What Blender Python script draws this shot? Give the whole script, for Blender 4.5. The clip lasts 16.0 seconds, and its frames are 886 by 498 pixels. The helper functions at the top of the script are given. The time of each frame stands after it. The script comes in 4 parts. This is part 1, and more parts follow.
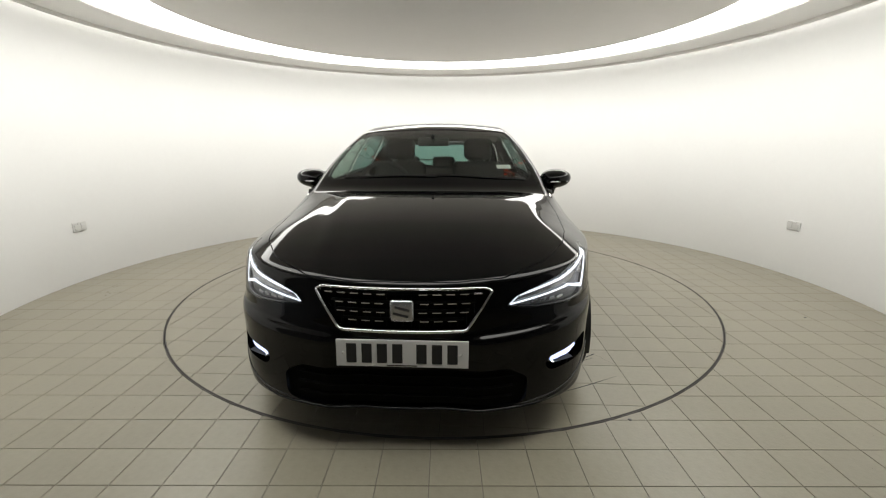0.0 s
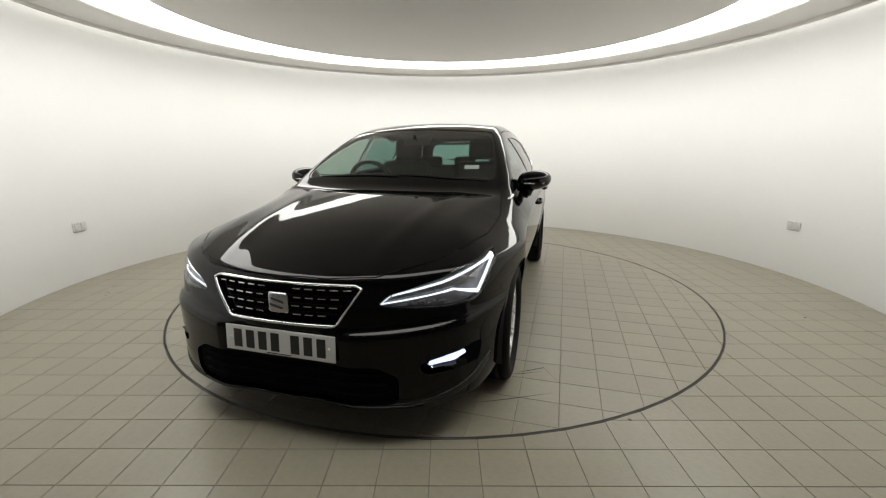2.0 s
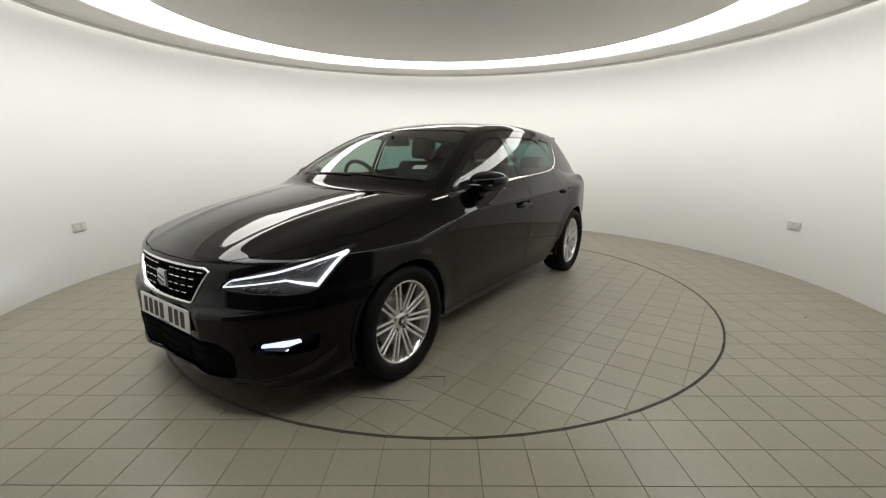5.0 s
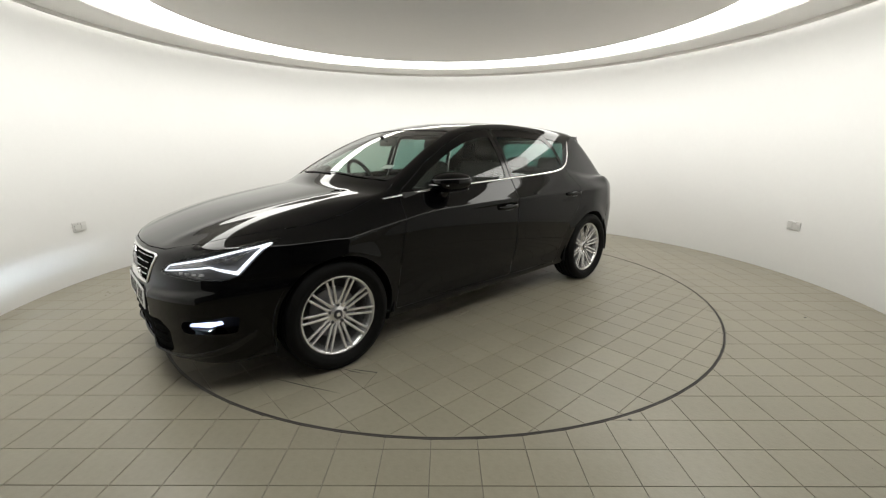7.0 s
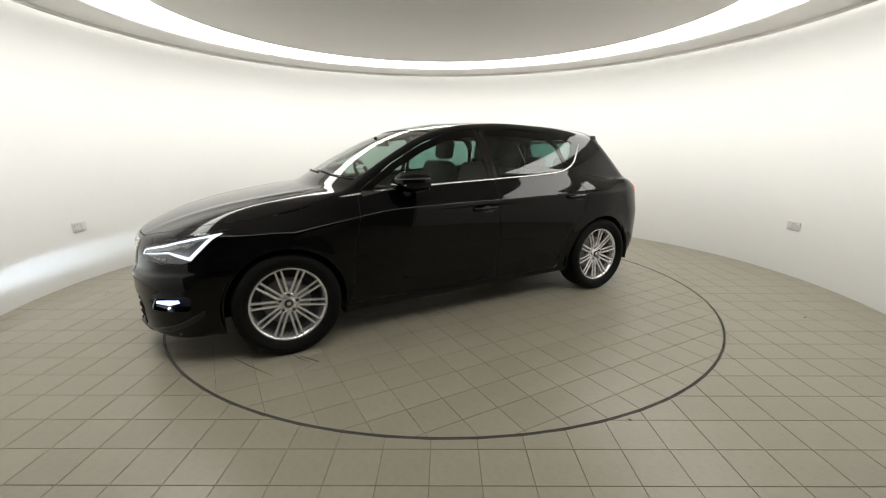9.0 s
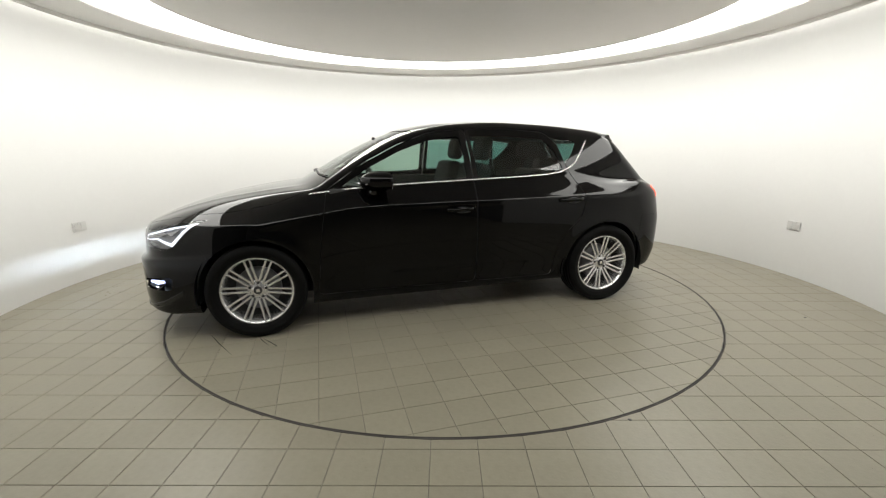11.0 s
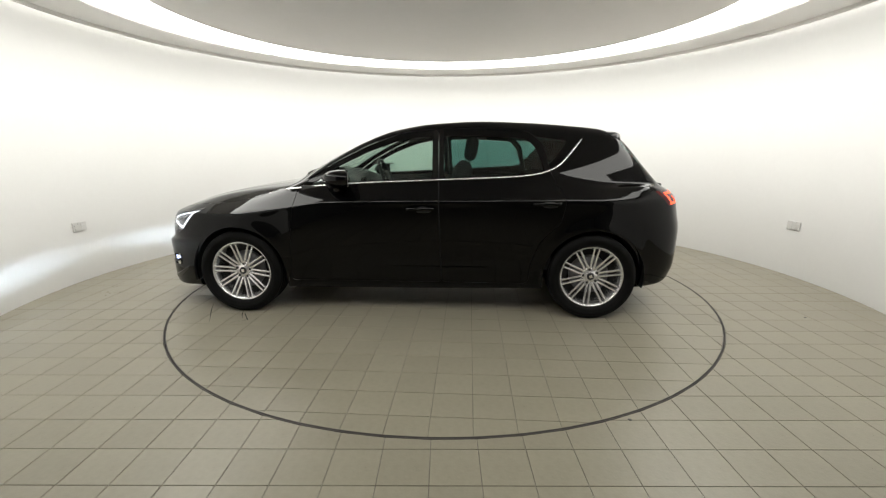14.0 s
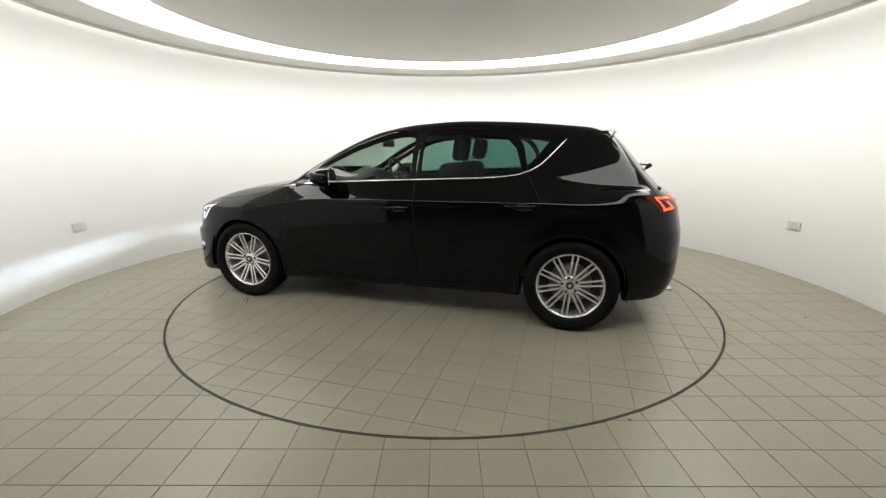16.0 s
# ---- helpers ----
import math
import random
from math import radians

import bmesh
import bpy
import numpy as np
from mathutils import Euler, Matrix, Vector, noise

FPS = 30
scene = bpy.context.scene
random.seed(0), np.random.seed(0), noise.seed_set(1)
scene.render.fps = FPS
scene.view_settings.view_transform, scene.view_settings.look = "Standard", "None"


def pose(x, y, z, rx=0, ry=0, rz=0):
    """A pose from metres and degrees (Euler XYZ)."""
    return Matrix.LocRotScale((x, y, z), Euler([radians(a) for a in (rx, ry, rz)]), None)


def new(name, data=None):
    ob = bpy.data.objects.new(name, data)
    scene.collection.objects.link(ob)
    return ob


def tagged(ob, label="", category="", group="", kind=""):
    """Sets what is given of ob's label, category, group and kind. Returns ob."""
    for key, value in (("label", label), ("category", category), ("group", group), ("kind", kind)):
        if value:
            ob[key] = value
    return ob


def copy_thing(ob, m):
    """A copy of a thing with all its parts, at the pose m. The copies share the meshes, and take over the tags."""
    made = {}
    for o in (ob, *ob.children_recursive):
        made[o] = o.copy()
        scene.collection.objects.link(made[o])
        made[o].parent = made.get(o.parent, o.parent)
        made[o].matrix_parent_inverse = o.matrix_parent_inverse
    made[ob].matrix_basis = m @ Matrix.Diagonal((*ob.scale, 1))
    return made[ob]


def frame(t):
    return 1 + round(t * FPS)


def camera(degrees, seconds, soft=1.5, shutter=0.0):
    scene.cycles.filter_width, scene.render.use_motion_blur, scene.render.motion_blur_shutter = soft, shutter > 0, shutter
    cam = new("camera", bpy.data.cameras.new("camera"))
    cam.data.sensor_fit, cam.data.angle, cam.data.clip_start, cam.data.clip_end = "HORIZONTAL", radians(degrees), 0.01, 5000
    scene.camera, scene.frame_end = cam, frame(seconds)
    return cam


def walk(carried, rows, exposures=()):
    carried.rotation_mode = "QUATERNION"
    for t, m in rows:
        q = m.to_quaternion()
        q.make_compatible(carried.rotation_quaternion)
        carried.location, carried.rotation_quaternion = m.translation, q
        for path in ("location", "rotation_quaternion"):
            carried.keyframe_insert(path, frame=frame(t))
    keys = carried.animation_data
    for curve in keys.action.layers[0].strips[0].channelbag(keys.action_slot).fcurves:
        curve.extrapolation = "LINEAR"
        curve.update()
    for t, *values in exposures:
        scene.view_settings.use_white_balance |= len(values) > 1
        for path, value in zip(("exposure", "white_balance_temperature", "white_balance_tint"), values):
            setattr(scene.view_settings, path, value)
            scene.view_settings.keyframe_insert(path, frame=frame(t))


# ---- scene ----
PITCH = 13.07
cam = camera(92.36, 16.0, soft=1.2)
CAM_POSE = pose(0, -3.851, 1.222, 90 - PITCH, 0, 0.15)
walk(cam, [(0, CAM_POSE), (16, CAM_POSE)], exposures=[(0, 0.03), (1.5, -0.02), (2.5, -0.21), (4, -0.27), (7, -0.04), (9, 0.02), (12.5, 0.10), (16, 0.10)])

# ---- sizes ----
R_TABLE, R_WALL, H_ROOM = 2.233, 3.464, 2.40
R_LIGHT_IN, R_LIGHT_OUT = 2.385, 2.944
CAR_X, CAR_Y = 0.192, -0.056          # the car's middle on the turntable
HEADING, RATE = -92.67, -6.474        # degrees, degrees a second

# ---- world ----
world = bpy.data.worlds.new("world")
scene.world = world
world.use_nodes = True
world.node_tree.nodes["Background"].inputs[0].default_value = (0.02, 0.02, 0.02, 1)
world.node_tree.nodes["Background"].inputs[1].default_value = 1.0
RING_LIGHT = 6.1
COVE_LIGHT = 3.0


# ---- materials ----
def material(name, color, rough=0.5, metal=0.0, vary=0.0, scale=8.0, bump=0.0, bump_scale=60.0, coat=0.0, spec=0.5,
             emit=None, power=0.0, trans=0.0, ior=1.45, rough_vary=0.0, per_object=0.0):
    m = bpy.data.materials.new(name)
    m.use_nodes = True
    nt = m.node_tree
    b = nt.nodes["Principled BSDF"]
    b.inputs["Base Color"].default_value = (*color, 1)
    b.inputs["Roughness"].default_value = rough
    b.inputs["Metallic"].default_value = metal
    b.inputs["Coat Weight"].default_value = coat
    b.inputs["Coat Roughness"].default_value = 0.02
    b.inputs["Specular IOR Level"].default_value = spec
    b.inputs["Transmission Weight"].default_value = trans
    b.inputs["IOR"].default_value = ior
    if emit:
        b.inputs["Emission Color"].default_value = (*emit, 1)
        b.inputs["Emission Strength"].default_value = power
    co = nt.nodes.new("ShaderNodeTexCoord")
    if vary or per_object:
        n1 = nt.nodes.new("ShaderNodeTexNoise")
        n1.inputs["Scale"].default_value = scale
        n1.inputs["Detail"].default_value = 6
        nt.links.new(co.outputs["Object"], n1.inputs["Vector"])
        n2 = nt.nodes.new("ShaderNodeTexNoise")
        n2.inputs["Scale"].default_value = scale * 14
        n2.inputs["Detail"].default_value = 3
        nt.links.new(co.outputs["Object"], n2.inputs["Vector"])
        add = nt.nodes.new("ShaderNodeMath")
        add.operation = "ADD"
        nt.links.new(n1.outputs["Fac"], add.inputs[0])
        half = nt.nodes.new("ShaderNodeMath")
        half.operation = "MULTIPLY"
        half.inputs[1].default_value = 0.6
        nt.links.new(n2.outputs["Fac"], half.inputs[0])
        nt.links.new(half.outputs[0], add.inputs[1])
        rng = nt.nodes.new("ShaderNodeMapRange")
        rng.inputs["From Min"].default_value = 0.5
        rng.inputs["From Max"].default_value = 1.1
        rng.inputs["To Min"].default_value = 1 - vary
        rng.inputs["To Max"].default_value = 1 + vary
        nt.links.new(add.outputs[0], rng.inputs["Value"])
        fac = rng.outputs["Result"]
        if per_object:
            info = nt.nodes.new("ShaderNodeObjectInfo")
            r2 = nt.nodes.new("ShaderNodeMapRange")
            r2.inputs["To Min"].default_value = 1 - per_object
            r2.inputs["To Max"].default_value = 1 + per_object
            nt.links.new(info.outputs["Random"], r2.inputs["Value"])
            mul = nt.nodes.new("ShaderNodeMath")
            mul.operation = "MULTIPLY"
            nt.links.new(fac, mul.inputs[0])
            nt.links.new(r2.outputs["Result"], mul.inputs[1])
            fac = mul.outputs[0]
        mix = nt.nodes.new("ShaderNodeVectorMath")
        mix.operation = "SCALE"
        mix.inputs[0].default_value = color
        nt.links.new(fac, mix.inputs["Scale"])
        nt.links.new(mix.outputs["Vector"], b.inputs["Base Color"])
        if rough_vary:
            r3 = nt.nodes.new("ShaderNodeMapRange")
            r3.inputs["From Min"].default_value = 0.5
            r3.inputs["From Max"].default_value = 1.1
            r3.inputs["To Min"].default_value = rough - rough_vary
            r3.inputs["To Max"].default_value = rough + rough_vary
            nt.links.new(add.outputs[0], r3.inputs["Value"])
            nt.links.new(r3.outputs["Result"], b.inputs["Roughness"])
    if bump:
        n3 = nt.nodes.new("ShaderNodeTexNoise")
        n3.inputs["Scale"].default_value = bump_scale
        n3.inputs["Detail"].default_value = 4
        nt.links.new(co.outputs["Object"], n3.inputs["Vector"])
        bp = nt.nodes.new("ShaderNodeBump")
        bp.inputs["Strength"].default_value = bump
        bp.inputs["Distance"].default_value = 0.01
        nt.links.new(n3.outputs["Fac"], bp.inputs["Height"])
        nt.links.new(bp.outputs["Normal"], b.inputs["Normal"])
    return m


def thin_glass(name, tint, gloss_ior=1.5):
    """A pane: tinted see-through with a mirror gloss that grows to the edge."""
    m = bpy.data.materials.new(name)
    m.use_nodes = True
    nt = m.node_tree
    nt.nodes.clear()
    out = nt.nodes.new("ShaderNodeOutputMaterial")
    mix = nt.nodes.new("ShaderNodeMixShader")
    tr = nt.nodes.new("ShaderNodeBsdfTransparent")
    tr.inputs[0].default_value = (*tint, 1)
    gl = nt.nodes.new("ShaderNodeBsdfGlossy")
    gl.inputs["Roughness"].default_value = 0.01
    lw = nt.nodes.new("ShaderNodeLayerWeight")
    lw.inputs["Blend"].default_value = 0.5
    base = ((gloss_ior - 1) / (gloss_ior + 1)) ** 2 * 1.6
    pw = nt.nodes.new("ShaderNodeMath")
    pw.operation = "POWER"
    pw.inputs[1].default_value = 4.5
    nt.links.new(lw.outputs["Facing"], pw.inputs[0])
    ma = nt.nodes.new("ShaderNodeMath")
    ma.operation = "MULTIPLY_ADD"
    ma.inputs[1].default_value = 1 - base
    ma.inputs[2].default_value = base
    nt.links.new(pw.outputs[0], ma.inputs[0])
    nt.links.new(ma.outputs[0], mix.inputs[0])
    nt.links.new(tr.outputs[0], mix.inputs[1])
    nt.links.new(gl.outputs[0], mix.inputs[2])
    nt.links.new(mix.outputs[0], out.inputs[0])
    return m


M_WALL = material("white_wall_paint", (0.735, 0.733, 0.722), 0.6, vary=0.015, scale=1.5, bump=0.04, bump_scale=180)
M_CEIL = material("ceiling_membrane", (0.83, 0.805, 0.78), 0.5, vary=0.02, scale=1.0)
M_SOFFIT = material("soffit_paint", (0.83, 0.815, 0.79), 0.55, vary=0.02, scale=1.2, bump=0.03, bump_scale=150)
M_LIGHT = material("light_panel", (0.8, 0.8, 0.8), 0.5, emit=(1.0, 0.987, 0.93), power=RING_LIGHT)
M_COVE = material("cove_strip", (0.8, 0.8, 0.8), 0.5, emit=(1.0, 0.987, 0.93), power=COVE_LIGHT)
M_TILE = material("floor_tile", (0.256, 0.236, 0.182), 0.34, vary=0.11, scale=2.6, rough_vary=0.08, bump=0.06, bump_scale=90, per_object=0.045)
M_GROUT = material("tile_grout", (0.135, 0.122, 0.10), 0.8, vary=0.35, scale=3)
M_STEEL = material("dull_steel", (0.10, 0.094, 0.088), 0.4, 0.5, vary=0.1, scale=5)
# near black: puts the shade of gaps and recesses into the colour; also cracks
M_DARKGAP = material("dark_gap", (0.02, 0.02, 0.02), 0.7)
M_PASSAGE = material("unseen_passage_grey", (0.22, 0.22, 0.22), 0.6, vary=0.05, scale=1.5, bump=0.04, bump_scale=180)
M_SWITCH = material("white_plastic", (0.66, 0.655, 0.645), 0.35, vary=0.02)
M_PAINT = material("black_paint", (0.0012, 0.0012, 0.0014), 0.03, spec=0.30)
M_GLOSS = material("gloss_black_plastic", (0.006, 0.006, 0.006), 0.12, vary=0.1)
M_TRIM = material("black_plastic", (0.012, 0.012, 0.012), 0.5, vary=0.2, scale=20, bump=0.08, bump_scale=400)
M_MATT = material("matt_black_plastic", (0.004, 0.004, 0.004), 0.85, spec=0.08, vary=0.2, scale=20)
M_RUBBER = material("tyre_rubber", (0.005, 0.005, 0.005), 0.6, spec=0.12, vary=0.25, scale=14, bump=0.1, bump_scale=200)
M_ALLOY = material("silver_alloy", (0.76, 0.76, 0.765), 0.26, 0.8, vary=0.04, scale=9)
M_ALLOY_DARK = material("shaded_alloy", (0.16, 0.16, 0.165), 0.4, 0.8, vary=0.1, scale=9)
M_CHROME = material("chrome", (0.78, 0.78, 0.79), 0.1, 1.0, vary=0.02)
M_WINDSCREEN = thin_glass("windscreen_glass", (0.62, 0.72, 0.67))
M_GLASS = thin_glass("door_glass", (0.55, 0.68, 0.62))
M_PRIVACY = thin_glass("tinted_glass", (0.235, 0.40, 0.37))
M_LENS = thin_glass("clear_lens", (0.92, 0.93, 0.94), 1.35)
M_DRL = material("daytime_light", (0.8, 0.8, 0.8), 0.3, emit=(0.84, 0.90, 1.0), power=1.35)
M_FOG = material("fog_light", (0.8, 0.8, 0.8), 0.3, emit=(0.55, 0.64, 1.0), power=1.8)
M_BEAM = material("projector_beam", (0.8, 0.8, 0.8), 0.3, emit=(0.72, 0.86, 1.0), power=14000.0)
M_TAIL = material("tail_light_glow", (0.5, 0.01, 0.01), 0.25, emit=(1.0, 0.10, 0.03), power=1.7)
M_TAILRED = material("red_lens", (0.07, 0.002, 0.002), 0.12, spec=0.3, vary=0.1)
M_REFLECTOR = material("lamp_reflector", (0.5, 0.5, 0.52), 0.22, 0.9, vary=0.1, scale=30)
M_HOUSING = material("lamp_housing", (0.03, 0.03, 0.033), 0.3, vary=0.2, scale=30)
M_BOWL = material("lamp_bowl", (0.24, 0.24, 0.25), 0.3, 0.4, vary=0.2, scale=30)
M_PLATE = material("number_plate", (0.72, 0.72, 0.71), 0.35, vary=0.03, scale=20)
M_INK = material("plate_ink", (0.02, 0.02, 0.02), 0.5)
M_SEAT = material("dark_seat_fabric", (0.028, 0.028, 0.028), 0.9, vary=0.2, scale=30, bump=0.25, bump_scale=500)
M_DASH = material("dash_plastic", (0.022, 0.022, 0.022), 0.6, vary=0.15, scale=20, bump=0.1, bump_scale=500)
M_LINING = material("roof_lining", (0.10, 0.10, 0.095), 0.9, vary=0.1, scale=20)
M_MIRROR = material("mirror_glass", (0.85, 0.87, 0.87), 0.02, 1.0)
M_PAPER = material("paper_sticker", (0.7, 0.7, 0.68), 0.6, vary=0.03)


# ---- mesh helpers ----
def link(name, me, mat, parent=None, label="", smooth=False):
    if mat and not me.materials:
        me.materials.append(mat)
    if smooth:
        me.polygons.foreach_set("use_smooth", [True] * len(me.polygons))
    ob = new(name, me)
    ob.parent = parent
    return tagged(ob, label)


def part(name, bm, mat, parent=None, label="", smooth=False):
    me = bpy.data.meshes.new(name)
    bm.to_mesh(me)
    bm.free()
    return link(name, me, mat, parent, label, smooth)


def mesh_from(name, verts, faces):
    me = bpy.data.meshes.new(name)
    me.from_pydata([tuple(map(float, v)) for v in verts], [], faces)
    me.update()
    return me


def box_bm(size, at=(0, 0, 0), bevel=0.0, segs=2, m=None, bm=None):
    own = bmesh.new()
    bmesh.ops.create_cube(own, size=1.0, matrix=Matrix.Translation(at) @ Matrix.Diagonal((*size, 1)))
    if bevel:
        bmesh.ops.bevel(own, geom=own.edges[:], offset=bevel, segments=segs, affect="EDGES", profile=0.5)
    if m:
        bmesh.ops.transform(own, matrix=m, verts=own.verts)
    if bm is None:
        return own
    tmp = bpy.data.meshes.new("tmp")
    own.to_mesh(tmp)
    own.free()
    bm.from_mesh(tmp)
    bpy.data.meshes.remove(tmp)
    return bm


def lathe(profile, n=64, a0=0.0, a1=2 * math.pi, axis="z"):
    """Verts and faces of a profile of (radius, height), turned about an axis."""
    full = abs(a1 - a0 - 2 * math.pi) < 1e-6
    cols = n if full else n + 1
    verts, faces = [], []
    for i in range(cols):
        a = a0 + (a1 - a0) * i / n
        for r, h in profile:
            c, s = r * math.cos(a), r * math.sin(a)
            verts.append((c, s, h) if axis == "z" else (c, h, s))
    k = len(profile)
    for i in range(n):
        j = (i + 1) % cols
        for q in range(k - 1):
            f = (i * k + q, j * k + q, j * k + q + 1, i * k + q + 1)
            faces.append(f if axis == "z" else f[::-1])
    return verts, faces


def tube(points, radius, n=8, flat=1.0, closed=False):
    """A round or flattened bar along points."""
    pts = [Vector(q) for q in points]
    verts, faces = [], []
    up = Vector((0, 0, 1))
    for i, q in enumerate(pts):
        a = pts[i - 1] if i or closed else q
        b = pts[(i + 1) % len(pts)] if i < len(pts) - 1 or closed else q
        d = (b - a).normalized()
        s = d.cross(up)
        s = s.normalized() if s.length > 1e-4 else Vector((1, 0, 0))
        u = s.cross(d)
        for k in range(n):
            w = 2 * math.pi * k / n
            verts.append(q + s * math.cos(w) * radius + u * math.sin(w) * radius * flat)
    m = len(pts)
    for i in range(m if closed else m - 1):
        for k in range(n):
            j = (i + 1) % m
            faces.append((i * n + k, i * n + (k + 1) % n, j * n + (k + 1) % n, j * n + k))
    if not closed:
        faces.append(tuple(range(n))[::-1])
        faces.append(tuple((m - 1) * n + k for k in range(n)))
    return verts, faces


# ---- the room ----
def build_room():
    gap = radians(38)                    # half the opening in the wall before which the camera stands
    a0, a1 = -math.pi / 2 + gap, 1.5 * math.pi - gap
    v, f = lathe([(R_WALL, -0.02), (R_WALL, H_ROOM + 0.10), (R_WALL + 0.15, H_ROOM + 0.10), (R_WALL + 0.15, -0.02), (R_WALL, -0.02)], 160, a0, a1)
    wall = link("wall_round", mesh_from("wall_round", v, [q[::-1] for q in f]), M_WALL, smooth=False)
    tagged(wall, "smooth white painted wall curving round the turntable", "wall", kind="structure")
    for q in wall.data.polygons:
        q.use_smooth = abs(q.normal.z) < 0.5
    # passage behind the camera, added unseen; its grey keeps the car's reflections dark
    hx = (R_WALL + 0.15) * math.sin(gap)
    y0 = -(R_WALL + 0.12) * math.cos(gap)
    for name, size, at in (("wall_passage_west", (0.15, 3.4, 2.6), (-hx - 0.06, y0 - 1.72, 1.28)), ("wall_passage_east", (0.15, 3.4, 2.6), (hx + 0.06, y0 - 1.72, 1.28)),
                           ("wall_passage_end", (2 * hx + 0.4, 0.15, 2.6), (0, y0 - 3.5, 1.28))):
        w = part(name, box_bm(size, at, 0.004, 1), M_PASSAGE)
        tagged(w, "plain grey wall added out of view behind the camera", "wall", kind="structure")
    c = part("ceiling_passage", box_bm((2 * hx + 0.4, 3.5, 0.1), (0, y0 - 1.9, H_ROOM + 0.16)), M_PASSAGE)
    tagged(c, "plain grey ceiling added out of view behind the camera", "ceiling", kind="structure")
    # ceiling: middle disc, light ring, outer soffit with a shadow gap and a cove at the wall
    v, f = lathe([(0.001, H_ROOM), (R_LIGHT_IN - 0.012, H_ROOM), (R_LIGHT_IN, H_ROOM - 0.004), (R_LIGHT_IN, H_ROOM + 0.03)], 160)
    c = link("ceiling_disc", mesh_from("ceiling_disc", v, [q[::-1] for q in f]), M_CEIL)
    tagged(c, "pale grey round ceiling panel inside the light ring", "ceiling", kind="structure")
    v, f = lathe([(R_LIGHT_OUT, H_ROOM + 0.03), (R_LIGHT_OUT, H_ROOM - 0.004), (R_LIGHT_OUT + 0.012, H_ROOM), (R_WALL - 0.075, H_ROOM),
                  (R_WALL - 0.07, H_ROOM - 0.03), (R_WALL - 0.045, H_ROOM - 0.03), (R_WALL - 0.045, H_ROOM + 0.06), (R_WALL, H_ROOM + 0.06)], 160)
    c = link("ceiling_soffit", mesh_from("ceiling_soffit", v, [q[::-1] for q in f]), M_SOFFIT)
    tagged(c, "grey-white soffit between light ring and wall", "ceiling", kind="structure")
    v, f = lathe([(0.001, H_ROOM + 0.25), (R_WALL + 0.2, H_ROOM + 0.25)], 96)
    c = link("ceiling_slab", mesh_from("ceiling_slab", v, [q[::-1] for q in f]), M_SOFFIT)
    tagged(c, "plain slab above the hung ceiling", "ceiling", kind="structure")
    v, f = lathe([(R_LIGHT_IN, H_ROOM + 0.012), (R_LIGHT_OUT, H_ROOM + 0.012)], 160)
    li = new("ring_light")
    tagged(li, "wide glowing white ring light set in the ceiling", "ceiling light")
    link("diffuser", mesh_from("diffuser", v, [q[::-1] for q in f]), M_LIGHT, li, "glowing white diffuser")
    for r0, r1 in ((R_LIGHT_IN + 0.001, R_LIGHT_IN + 0.009), (R_LIGHT_OUT - 0.009, R_LIGHT_OUT - 0.001)):
        v, f = lathe([(r0, H_ROOM + 0.011), (r0, H_ROOM + 0.003), (r1, H_ROOM + 0.003), (r1, H_ROOM + 0.011)], 160)
        link("frame", mesh_from("frame", v, [q[::-1] for q in f]), M_SOFFIT, li, "thin white edge of the light")
    v, f = lathe([(R_WALL - 0.04, H_ROOM + 0.045), (R_WALL - 0.012, H_ROOM + 0.045)], 160, a0, a1)
    li = link("cove_light", mesh_from("cove_light", v, [q[::-1] for q in f]), M_COVE)
    tagged(li, "thin strip light in the cove along the wall top", "ceiling light")
    # fixed floor
    v, f = lathe([(R_TABLE + 0.008, -0.05), (R_TABLE + 0.008, -0.0035), (R_WALL + 0.02, -0.0035)], 160)
    fl = link("floor", mesh_from("floor", v, f), M_GROUT)
    tagged(fl, "grey-beige square tiled floor with dark joints", "floor", kind="structure")
    fp = part("floor_passage", box_bm((2 * hx + 0.3, 3.6, 0.1), (0, y0 - 1.86, -0.054)), M_TILE)
    tagged(fp, "grey-beige floor of the passage", "floor", kind="structure")
    return fl


def socket(angle, z):
    """A double wall plate with two round openings."""
    ob = new("wall_socket")
    tagged(ob, "white double socket plate fixed low on the wall", "wall socket", "sockets on the wall")
    part("plate", box_bm((0.146, 0.012, 0.086), (0, 0, 0), 0.004), M_SWITCH, ob)
    for sx in (-0.036, 0.036):
        part("insert", box_bm((0.045, 0.006, 0.045), (sx, -0.008, -0.004), 0.002), M_SWITCH, ob)
        part("switch", box_bm((0.014, 0.006, 0.02), (sx * 0.4, -0.009, 0.027), 0.001), M_SWITCH, ob)
    ob.matrix_world = pose(math.cos(angle) * (R_WALL - 0.005), math.sin(angle) * (R_WALL - 0.005), z, 0, 0, math.degrees(angle) - 90)
    return ob


def clip_poly(poly, nx, ny, d):
    """The part of a flat polygon where nx*x + ny*y <= d."""
    out = []
    for i, a in enumerate(poly):
        b = poly[(i + 1) % len(poly)]
        da, db = nx * a[0] + ny * a[1] - d, nx * b[0] + ny * b[1] - d
        if da <= 0:
            out.append(a)
        if da * db < 0:
            k = da / (da - db)
            out.append((a[0] + (b[0] - a[0]) * k, a[1] + (b[1] - a[1]) * k))
    return out


